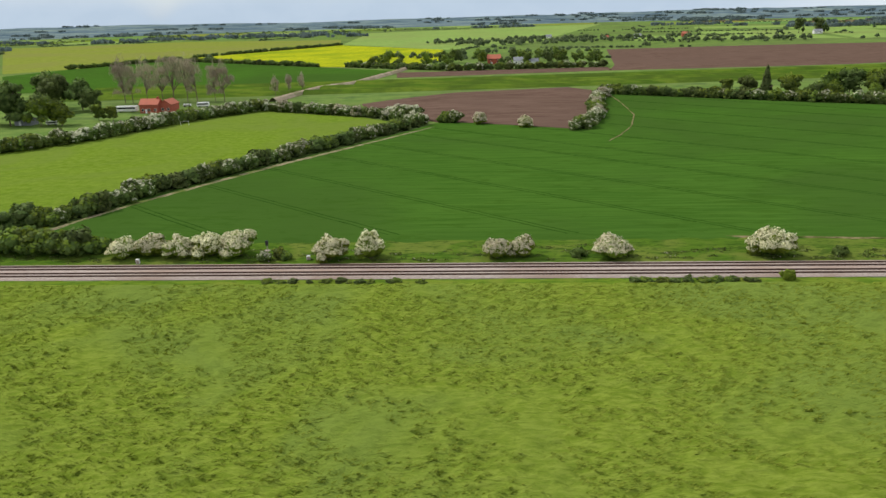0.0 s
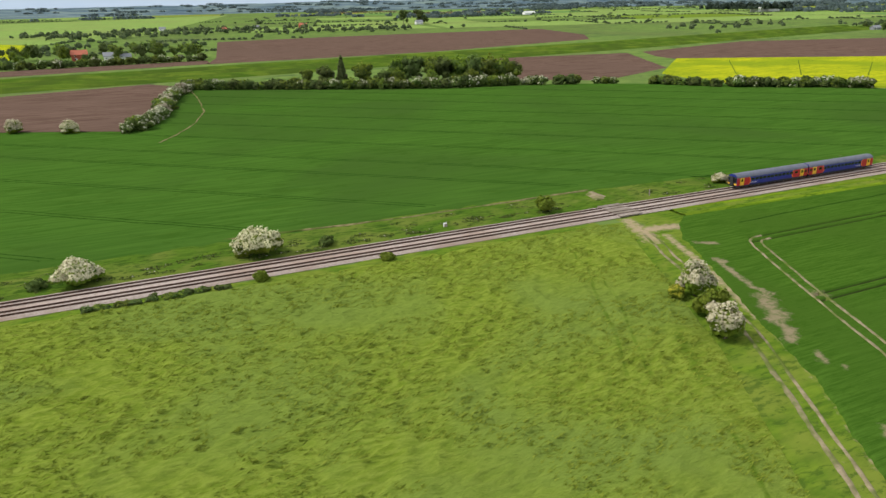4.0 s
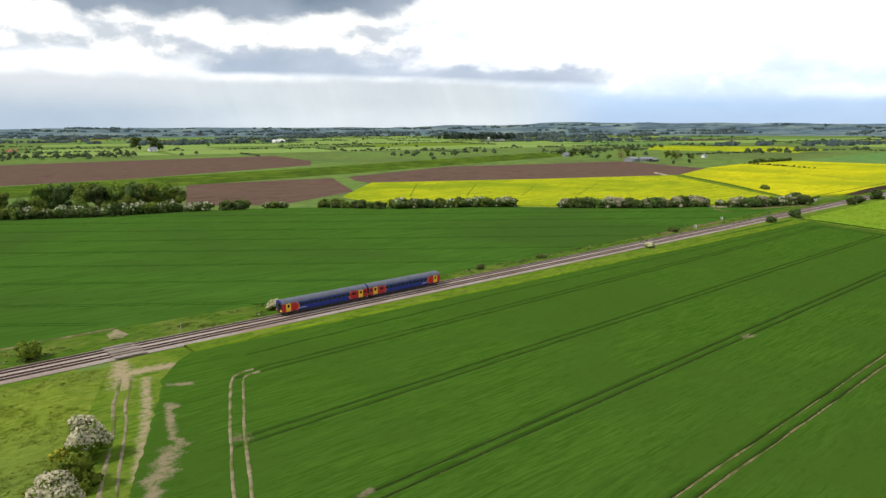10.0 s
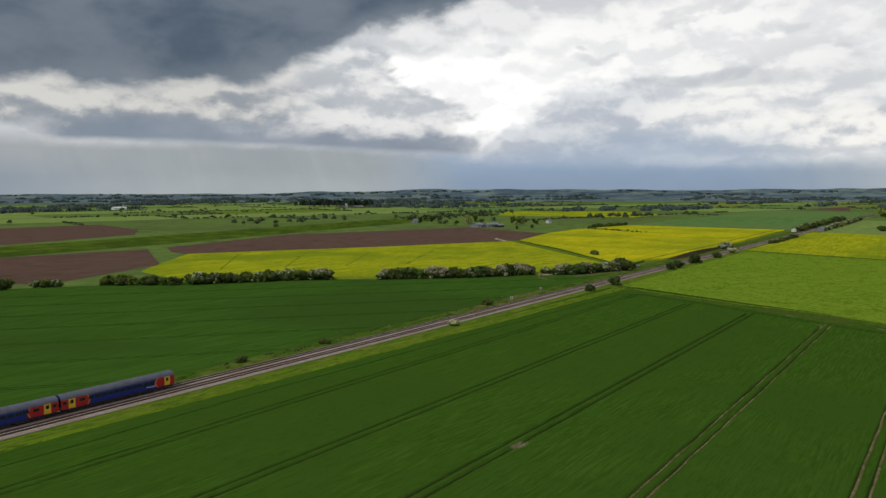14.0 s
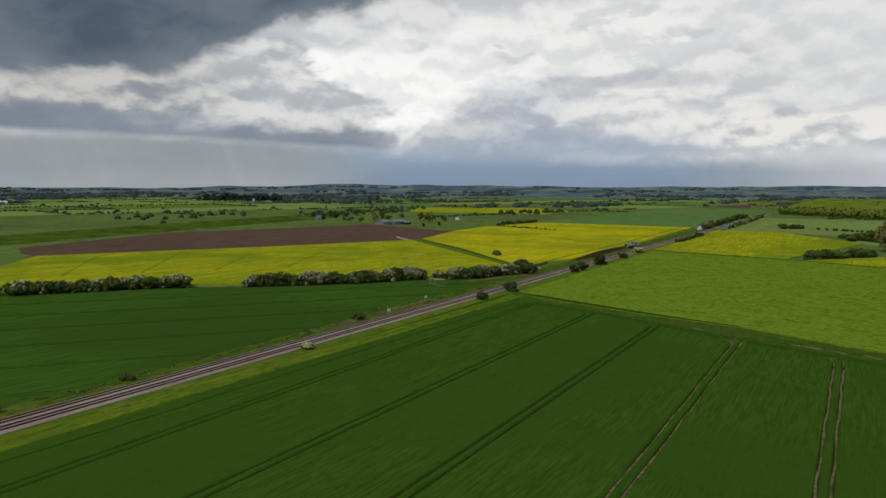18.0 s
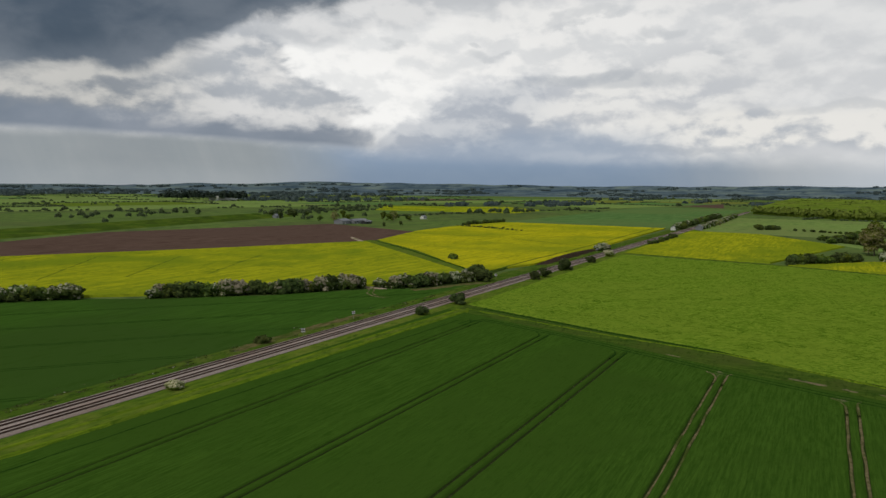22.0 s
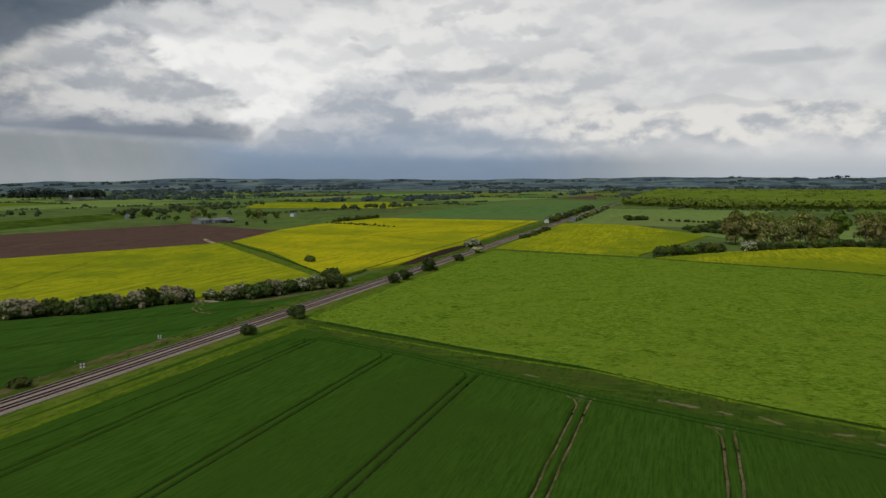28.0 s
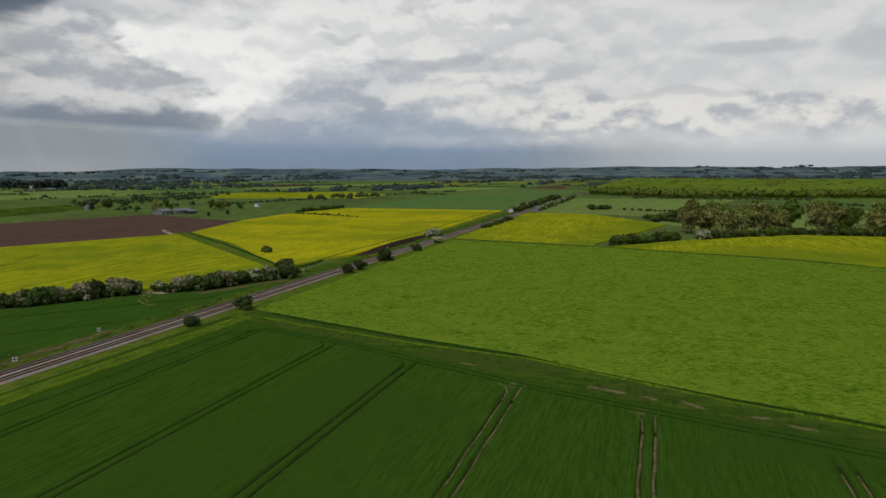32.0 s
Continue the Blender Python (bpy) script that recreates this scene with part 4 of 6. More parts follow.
ribbon("ditch_bank", [(634, 110), (612, 27), (594, -18), (580, -60), (556, -94), (530, -145)], 5, M_BANK, 0.1, "low grassy field margin", "bank", 0.5, 0.2)
heap = ribbon("earth_bank", [(545, 131), (580, 132), (615, 132), (652, 133)], 7, M_SCRUB, 0.1, "dark brown bank of cut scrub and earth", "bank", 2.0, 0.3)

# ---- plants ----
def leaf_cloud(lobes, count, size, seed, chance=None, low=-0.35, ragged=0.2):
    """Small bent leaf-clump faces over the surface of lumpy lobes ((x, y, z), (rx, ry, rz)). Returns vertices, faces, material numbers."""
    g = np.random.default_rng(seed)
    w = np.array([r[0] * r[1] + r[0] * r[2] for _, r in lobes])
    pick = g.choice(len(lobes), count, p=w / w.sum())
    c = np.array([lobes[i][0] for i in range(len(lobes))], float)[pick]
    r = np.array([lobes[i][1] for i in range(len(lobes))], float)[pick]
    d = g.normal(size=(count, 3))
    d /= np.linalg.norm(d, axis=1)[:, None]
    d[:, 2] = np.where(d[:, 2] < low, -d[:, 2] * 0.6, d[:, 2])
    p = c + r * d * g.uniform(0.74, 1.0 + ragged, (count, 1)) * (1 + 0.18 * np.sin(d * 7 + pick[:, None]).sum(1, keepdims=True) / 3)
    nrm = d + g.normal(scale=0.55, size=d.shape)
    nrm = np.where((nrm * d).sum(1, keepdims=True) < 0.1, d * 0.4 - nrm, nrm)
    nrm /= np.linalg.norm(nrm, axis=1)[:, None]
    a = np.cross(nrm, g.normal(size=d.shape))
    a /= np.linalg.norm(a, axis=1)[:, None]
    b = np.cross(nrm, a)
    s = size * g.uniform(0.55, 1.35, (count, 1))
    a, b = a * s, b * s * g.uniform(0.5, 1.0, (count, 1))
    lift = nrm * s * 0.25
    v = np.stack([p - a - b * 0.4, p - b + lift, p + a - b * 0.2, p + a * 0.5 + b + lift * 0.5, p - a * 0.6 + b * 0.8], 1).reshape(-1, 3)
    f = np.arange(count * 5).reshape(-1, 5)
    # upper clumps take the second material: blossom, or a leaf tone painted lit
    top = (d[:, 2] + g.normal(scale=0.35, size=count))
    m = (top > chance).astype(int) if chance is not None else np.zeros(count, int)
    soft = d * 0.8 + nrm * 0.35
    soft /= np.linalg.norm(soft, axis=1)[:, None]
    return v, f, m, np.repeat(soft, 5, 0)


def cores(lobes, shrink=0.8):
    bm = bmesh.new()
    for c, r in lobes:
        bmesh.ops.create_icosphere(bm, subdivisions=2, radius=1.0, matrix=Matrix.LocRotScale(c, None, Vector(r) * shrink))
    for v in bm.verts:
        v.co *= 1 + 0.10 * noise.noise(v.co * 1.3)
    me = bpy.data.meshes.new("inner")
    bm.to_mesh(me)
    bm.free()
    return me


def cloud_mesh(name, lobes, count, size, seed, mats, chance=None, core=True, shrink=0.8):
    """One mesh: leaf clumps (first material; second on upper ones, as blossom or painted top light) round an inside in
    the first material.
    """
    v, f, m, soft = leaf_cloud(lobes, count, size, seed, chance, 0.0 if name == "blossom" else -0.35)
    soft = [tuple(x) for x in soft]
    verts, faces, idx = [tuple(x) for x in v], [tuple(x) for x in f], list(m)
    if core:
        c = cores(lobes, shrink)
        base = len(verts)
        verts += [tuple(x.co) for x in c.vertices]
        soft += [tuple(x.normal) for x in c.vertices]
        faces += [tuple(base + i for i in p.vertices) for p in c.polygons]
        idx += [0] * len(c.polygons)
        bpy.data.meshes.remove(c)
    me = bpy.data.meshes.new(name)
    me.from_pydata(verts, [], faces)
    for x in mats:
        me.materials.append(x)
    me.polygons.foreach_set("material_index", idx)
    me.polygons.foreach_set("use_smooth", [True] * len(idx))
    me.update()
    me.normals_split_custom_set_from_vertices(soft)
    return me


def bush_lobes(seed, w, h):
    g = random.Random(seed)
    lobes = [((0, 0, h * 0.42), (w * 0.36, w * 0.34, h * 0.44))]
    for _ in range(13):
        a, q = g.uniform(0, 6.3), g.uniform(0.15, 0.46)
        top = h * g.uniform(0.18, 0.86) * (1.1 - 0.8 * q)
        lobes.append(((math.cos(a) * w * q, math.sin(a) * w * q, top), (w * g.uniform(0.10, 0.2), w * g.uniform(0.10, 0.2), h * g.uniform(0.13, 0.26))))
    return lobes


SEEDS = iter(range(1000, 9000))


def stem(bm, a, b, ra, rb, sides=7):
    a, b = Vector(a), Vector(b)
    q = (b - a).to_track_quat("Z", "Y").to_matrix().to_4x4()
    bmesh.ops.create_cone(bm, cap_ends=True, segments=sides, radius1=ra, radius2=rb, depth=(b - a).length, matrix=Matrix.Translation((a + b) / 2) @ q)


def lone_bush(x, y, w, h, kind, label, category="bush", group=""):
    """A bush of its own: stems, leaves and, where it flowers, blossom."""
    seed = next(SEEDS)
    thing = tagged(new("bush"), label, category, group)
    lobes = bush_lobes(seed, w, h)
    g = random.Random(seed)
    for _ in range(5):
        a = g.uniform(0, 6.3)
        bm = bmesh.new()
        stem(bm, (math.cos(a) * 0.15, math.sin(a) * 0.15, -0.2), (math.cos(a) * w * 0.22, math.sin(a) * w * 0.22, h * 0.55), 0.09, 0.04)
        part("stem", bm, M_BARK, thing)
    n = int(900 + 90 * w * h)
    body = cloud_mesh("leaves", lobes, n, 0.24, seed, [{"may": M_LEAF_Y, "green": M_LEAF, "dark": M_LEAF_D, "spring": M_LEAF_Y, "gorse": M_LEAF_Y}[kind], M_CORE])
    ob = new("leaves", body)
    ob.parent = thing
    if kind in ("may", "gorse"):
        fl = cloud_mesh("blossom", [((c[0], c[1], c[2] + h * 0.05), tuple(q * 1.05 for q in r)) for c, r in lobes], int(n * (1.7 if kind == "may" else 0.9)), 0.165, seed + 1, [M_MAY_FULL if kind == "may" else M_GORSE], core=False)
        ob = new("blossom", fl)
        ob.parent = thing
        ob["label"] = "creamy white may blossom" if kind == "may" else "yellow gorse flowers"
    thing.matrix_basis = pose(x, y, 0.05, 0, 0, g.uniform(0, 360))
    return thing


MAY = "hawthorn bush covered in white blossom beside the railway"
for x, y, w, h in ((-27, 126, 6.5, 4.6), (-19, 126.5, 5.5, 5.4), (5, 126.5, 6.0, 3.8), (9.8, 127, 4.5, 4.2), (26.4, 126.9, 7.0, 4.3), (56.4, 126.8, 7.6, 5.2), (167, 128, 4.4, 2.4), (301, 113.6, 3.2, 2.0)):
    lone_bush(x, y, w, h, "may", MAY, "hawthorn", "hawthorns along the line")
for x, y, w, h in ((-68, 128.5, 6, 4.2), (-63, 129, 6, 4.6), (-57, 128.5, 6, 4.0), (-51, 129, 7, 4.8), (-45.5, 128.5, 6.5, 5.2)):
    lone_bush(x, y, w, h, "may", "tall hawthorn in blossom in the lineside scrub", "hawthorn", "hawthorns along the line")
lone_bush(112.6, 77.8, 5.2, 5.6, "may", "rounded hawthorn in full white blossom beside the farm track", "hawthorn", "bushes by the farm track")
lone_bush(105.8, 65.2, 5.0, 5.4, "may", "white-flowered hawthorn at the end of the row by the farm track", "hawthorn", "bushes by the farm track")
lone_bush(109.0, 71.0, 5.0, 4.6, "spring", "fresh green bush between two white hawthorns", "bush", "bushes by the farm track")
lone_bush(109.4, 78.6, 2.6, 2.2, "gorse", "yellow gorse at the meadow edge", "gorse", "bushes by the farm track")
for x, y, w, h, k in ((54, 114.2, 2.2, 1.9, "spring"), (76, 113.8, 2.4, 1.6, "spring"), (116.5, 126.5, 4.4, 3.6, "spring"), (68.6, 127, 3, 1.8, "green"), (233, 127.5, 3, 1.8, "green"), (260, 127, 3, 1.6, "green"),
                      (340, 127, 4, 2.2, "green"), (394.5, 112.6, 4.2, 3.0, "dark"), (418, 112, 6.0, 4.0, "dark"), (492.5, 113.3, 5, 4.2, "dark"), (502, 112.2, 5.5, 4.6, "dark"),
                      (531, 112.6, 6.5, 6.6, "dark"), (572, 112.5, 5, 3.4, "dark"), (610, 113, 6, 4.0, "may"), (20.5, 127.3, 3, 1.8, "green")):
    lone_bush(x, y, w, h, k, "small dark scrub bush on the railway verge" if k == "dark" else "low green bush on the railway verge", "bush", "verge bushes")

for x, y in ((1.5, 296.5), (20, 286)):
    lone_bush(x, y, 6.5, 5.2, "may", "round hawthorn in blossom at the ploughed field's edge", "hawthorn", "hawthorns by the plough")

# hedges: each one a thing with its bushes as parts
HEDGE = {}
# dark and green bushes: paler leaves on their upper sides paint in top light
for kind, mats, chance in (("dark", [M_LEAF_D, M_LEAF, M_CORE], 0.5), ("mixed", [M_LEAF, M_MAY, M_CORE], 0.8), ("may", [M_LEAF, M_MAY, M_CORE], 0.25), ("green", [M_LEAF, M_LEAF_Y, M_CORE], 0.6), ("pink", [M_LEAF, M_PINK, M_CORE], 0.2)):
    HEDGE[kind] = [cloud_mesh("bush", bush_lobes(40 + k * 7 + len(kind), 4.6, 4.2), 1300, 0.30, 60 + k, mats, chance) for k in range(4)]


def hedge(pts, height, mix, label, step=2.1, depth=1.2, flat=1.15):
    thing = tagged(new("hedge"), label, "hedge", "field hedges")
    thing.location = (pts[0][0], pts[0][1], 0)
    g = random.Random(int(pts[0][0] * 7 + pts[0][1]))
    for (ax, ay), (bx, by) in zip(pts[:-1], pts[1:]):
        n = max(1, round(math.hypot(bx - ax, by - ay) / step))
        for i in range(n):
            t = (i + g.uniform(0.2, 0.8)) / n
            kind = g.choice(mix)
            k = height / 4.2 * g.uniform(0.72, 1.2)
            ob = new("bush", g.choice(HEDGE[kind]))
            ob.parent = thing
            m = pose(ax + (bx - ax) * t + g.uniform(-depth, depth) - pts[0][0], ay + (by - ay) * t + g.uniform(-depth, depth) - pts[0][1], -0.1, 0, 0, g.uniform(0, 360))
            ob.matrix_basis = m @ Matrix.Diagonal((k * g.uniform(0.85, 1.15) * flat, k * g.uniform(0.85, 1.15) * flat, k, 1))
            if kind in ("may", "pink"):
                ob["label"] = "hawthorn in white blossom"
    return thing


hedge([(-150, 128), (-106, 131), (-74, 131)], 5.0, ["dark", "dark", "green"], "dense dark green scrub beside the railway", 3.0, 2.5)
hedge([(-108, 147), (-97, 154), (-88, 178), (-66, 221), (-50, 251), (-24, 296)], 4.8, ["dark", "dark", "dark", "mixed", "green"], "thick dark hedge between paddock and wheat")
hedge([(-260, 150), (-173, 247), (-154, 272), (-135, 321), (-110, 357)], 5.6, ["mixed", "may", "mixed", "green"], "tall flowering hawthorn hedge behind the paddock")
hedge([(-109, 358), (-76, 340), (-52, 329), (-30, 310)], 5.0, ["dark", "mixed", "pink", "may"], "flowering hedge at the back of the paddock")
hedge([(-24, 300), (-34, 318), (-40, 330)], 6.5, ["pink", "may", "mixed"], "tall pinkish hawthorn clump at the hedge corner", 2.4, 2.5)
hedge([(-16, 304), (-9, 301)], 5.2, ["mixed", "green"], "short run of hawthorn at the ploughed field's corner")
hedge([(38, 276), (44, 284), (50, 300), (56, 335), (62, 372), (70, 398)], 5.0, ["may", "mixed", "pink", "green"], "ragged flowering hedge beside the ploughed field")
hedge([(70, 402), (106, 382), (152, 355), (187, 337)], 5.4, ["green", "dark", "dark", "green", "mixed"], "mixed hedge along the back of the wheat")
hedge([(187, 337), (226, 328)], 6.0, ["dark", "green", "dark", "mixed"], "hedge of hawthorn below tall trees")
hedge([(229, 326), (238, 321)], 4.6, ["may", "mixed"], "short flowering hawthorn hedge by the field")
hedge([(243, 319), (255, 315)], 4.8, ["dark", "green"], "short dark hedge behind the wheat")
hedge([(263, 312), (272, 305)], 3.6, ["mixed", "green"], "low ragged hedge behind the wheat")
hedge([(288, 294), (306, 268)], 4.6, ["dark", "green"], "dark hedge at the edge of the rape")
hedge([(309, 265), (336, 248), (358, 230)], 5.2, ["dark", "mixed", "green", "mixed"], "dark hedgerow between wheat and rape")
hedge([(374.5, 209.5), (399, 185), (409, 175.5), (430, 163)], 5.2, ["dark", "green", "mixed", "dark", "pink"], "long dark hedgerow between wheat and rape")
hedge([(430, 163), (433, 160)], 5.6, ["mixed", "pink"], "white hawthorn at the hedge's end")
hedge([(437, 155.5), (447, 144), (463, 139.5)], 5.0, ["dark", "green", "pink", "mixed"], "hedgerow running down to the railway")
hedge([(464, 138), (470, 132)], 5.6, ["may", "mixed"], "flowering hedge end near the line")
hedge([(473, 131), (479, 130)], 6.0, ["dark"], "dark bush cluster beside the line")
hedge([(492, 138), (500, 146)], 4.4, ["dark"], "dark bush in the ditch")
hedge([(540, 177), (545, 182)], 3.6, ["green"], "bush in the ditch between rape fields")
hedge([(617, 20), (655, -14)], 5.6, ["dark", "dark", "green"], "dark hedge in front of the copse")
hedge([(658, -22), (663, -29)], 5.6, ["may"], "white blossoming thorn at the foot of the copse", 4.0)
hedge([(666, -32), (690, -58)], 4.6, ["dark", "green", "dark"], "dark thorn hedge at the foot of the copse", 3.4)
hedge([(958, 33), (935, -6), (912, -44)], 2.6, ["dark", "green"], "thin low hedge between pale green fields", 4.0)
hedge([(952, 62), (966, 43)], 5.0, ["dark", "dark", "green"], "dark thicket beside the far railway", 3.0)
hedge([(833, 8), (812, -6), (786, -25)], 4.2, ["dark", "green"], "dark hedge behind the copse", 3.2)
hedge([(1104, -177), (1085, -204)], 3.0, ["dark"], "short dark hedge in a pale field", 4.0)
hedge([(809, 264), (828, 325), (790, 240)], 2.2, ["dark"], "low hedge inside the rape", 5.0)
hedge([(690, -62), (706, -84), (712, -110), (700, -150)], 5.0, ["dark", "green"], "scrub under the copse trees", 3.4, 3)
hedge([(898, 128), (960, 130), (1250, 134)], 6.0, ["green", "dark", "mixed"], "scrub along the far railway", 6.0, 2.5)
hedge([(925, 110), (1000, 109), (1250, 112)], 5.0, ["green", "mixed", "may"], "flowering scrub south of the far railway", 8.0, 2.5)
hedge([(640, 128), (652, 127)], 4.5, ["may"], "white thorn beside the line")
hedge([(700, 110), (740, 109), (800, 110)], 3.6, ["dark", "green"], "low scrub along the line", 9.0)
hedge([(-416, 711), (-358, 832), (-150, 672)], 5.0, ["dark", "green"], "dark hedge between distant fields", 4.5)
hedge([(-352, 886), (-223, 1173)], 5.0, ["dark"], "far dark hedge between cereal and rape", 6.0)
hedge([(-122, 666), (-70, 626), (-20, 594), (105, 602)], 6.0, ["dark", "green", "mixed"], "dark hedge round the tree-filled hamlet", 4.0)
hedge([(795, 2), (880, -25), (982, -49)], 5.0, ["dark", "green"], "hedge between far green fields", 5.0)
hedge([(840, 326), (925, 316)], 4.5, ["dark", "green"], "dark hedge behind the rape", 5.0)


def tree(x, y, h, kind, label, spread=0.36, n=None):
    """A tree: tapered trunk, limbs, and a crown of leaf clumps."""
    seed = next(SEEDS)
    g = random.Random(seed)
    thing = tagged(new("tree"), label, "tree", "trees")
    thing.location = (x, y, 0)
    bm = bmesh.new()
    stem(bm, (0, 0, -0.3), (g.uniform(-0.3, 0.3), g.uniform(-0.3, 0.3), h * 0.55), h * (0.010 if kind == "bare" else 0.018), h * (0.004 if kind == "bare" else 0.009))
    part("trunk", bm, M_BARK, thing)
    lobes = [((0, 0, h * 0.56), (h * spread * 0.62, h * spread * 0.62, h * 0.38))]
    tall = kind in ("poplar", "conifer")
    for k in range(6 if tall else 14 if kind == "brown" else 9):
        a, q = g.uniform(0, 6.3), g.uniform(0.3, 0.75) * spread * h
        z = h * g.uniform(0.12 if kind == "brown" else 0.2, 0.86)
        q *= 1.25 - 0.9 * abs(z / h - 0.5)
        lobes.append(((math.cos(a) * q, math.sin(a) * q, z), tuple(h * spread * g.uniform(0.22, 0.42) for _ in range(3))))
        b = bmesh.new()
        stem(b, (0, 0, h * g.uniform(0.2, 0.45)), (math.cos(a) * q, math.sin(a) * q, z), h * 0.012, h * 0.004, 5)
        part("limb", b, M_BARK, thing)
    if kind == "conifer":
        lobes = [((0, 0, h * (0.14 + 0.1 * k)), (h * 0.2 * (1 - k / 10), h * 0.2 * (1 - k / 10), h * 0.12)) for k in range(9)]
    n = n or 900
    if kind == "bare":
        v, f, m, soft = leaf_cloud(lobes, n, 0.9, seed)
        v = v.reshape(-1, 5, 3)
        c = v.mean(1, keepdims=True)
        v = c + (v - c) * np.array([0.10, 0.10, 1.3])
        raw("crown", v.reshape(-1, 3), f, M_TWIG_B, thing, "bare brown twigs")
    else:
        # dark and green crowns: lighter upper leaves put light from above into colour
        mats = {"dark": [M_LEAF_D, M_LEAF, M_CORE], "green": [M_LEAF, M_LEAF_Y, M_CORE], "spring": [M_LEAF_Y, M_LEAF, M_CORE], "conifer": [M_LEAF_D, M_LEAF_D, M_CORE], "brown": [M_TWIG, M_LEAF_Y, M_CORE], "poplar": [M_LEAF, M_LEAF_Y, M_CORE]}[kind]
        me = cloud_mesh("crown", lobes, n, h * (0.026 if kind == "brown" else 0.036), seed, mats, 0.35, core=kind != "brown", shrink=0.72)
        new("crown", me).parent = thing
    return thing


for x, y, h, k in ((-216, 318, 20, "dark"), (-228, 322, 18, "dark"), (-200, 316, 15, "spring"), (-190, 316, 12, "spring"), (-236, 384, 20, "dark"), (-222, 368, 19, "dark"), (-211, 372, 17, "dark"), (-203, 366, 12, "dark"), (-180, 330, 8, "green"), (-172, 328, 7, "green")):
    tree(x, y, h, k, "tree by the brick house, " + {"dark": "dark green and dense", "spring": "pale green willow", "conifer": "dark conifer", "green": "small and round"}[k], 0.46, 2200)
for k in range(9):
    tree(-204 + k * 7.5 + rng.uniform(-2, 2), 402 + rng.uniform(-4, 4), 24 + rng.uniform(-4, 4), "bare", "tall bare poplar with brown twigs behind the house", 0.24, 1700)
for x, y in ((-121, 425), (-115, 434), (-108, 440)):
    tree(x, y, 13, "bare", "bare slender tree by the lane", 0.2, 500)
for x, y, h, k in ((146, 372, 15, "conifer"), (156, 369, 12, "green"), (139, 377, 11, "dark"), (130, 382, 9, "green"), (174, 364, 14, "green"), (182, 361, 15, "dark"), (190, 356, 14, "green"), (197, 354, 14, "dark"), (204, 350, 15, "green"),
                   (211, 346, 15, "dark"), (217, 341, 15, "green"), (223, 337, 14, "green"), (228, 333, 12, "spring"), (170, 352, 10, "green"), (163, 356, 9, "dark"), (186, 345, 9, "green"), (205, 338, 9, "green")):
    tree(x, y, h, k, "full-crowned tree behind the wheat field's hedge", 0.46, 1800)
for k in range(20):
    t = k / 19
    x, y = (706 + t * 36, -18 - t * 120) if t < 0.6 else (728 - (t - 0.6) * 60, -90 - (t - 0.6) * 130)
    tree(x + rng.uniform(-5, 5), y + rng.uniform(-6, 6), rng.uniform(15, 21), ["brown", "brown", "brown", "spring"][k % 4], "tall copse tree just coming into leaf", 0.40, 3000)
for x, y, h, k in ((823, 547, 11, "dark"), (838, 540, 12, "dark"), (864, 502, 12, "brown"), (872, 496, 11, "spring"), (812, 482, 8, "green"), (826, 474, 10, "brown"), (834, 482, 9, "brown"), (846, 470, 8, "spring"), (905, 450, 10, "spring"), (898, 440, 9, "green"), (914, 456, 9, "brown"), (886, 415, 7, "spring"), (890, 592, 10, "dark"), (872, 604, 9, "dark"), (910, 580, 7, "green"), (872, 440, 12, "spring"), (880, 432, 12, "brown"), (860, 424, 11, "spring"), (778, 378, 5, "dark"), (789, 366, 6, "dark"), (905, 430, 8, "dark"), (982, 100, 9, "brown"), (860, -14, 7, "green"), (868, -18, 7, "green")):
    tree(x, y, h, k, "round leafy tree near the farmstead" if y > 200 else "lone leafy tree between far fields", 0.42, 600)
for x, y, h, k in ((523, 1240, 26, "dark"), (548, 1225, 27, "dark"), (560, 1230, 16, "dark")):
    tree(x, y, h, k, "large dark tree beside a far white house", 0.4, 700)
for k in range(34):
    x, y = rng.uniform(-110, 110), rng.uniform(612, 700)
    tree(x, y, rng.uniform(8, 15), ["dark", "green", "spring", "green"][k % 4], "round leafy tree among hamlet cottages", 0.42, 450)

# ---- train ----
RAIL_TOP, TRAIN_Y = 0.66, 121.2


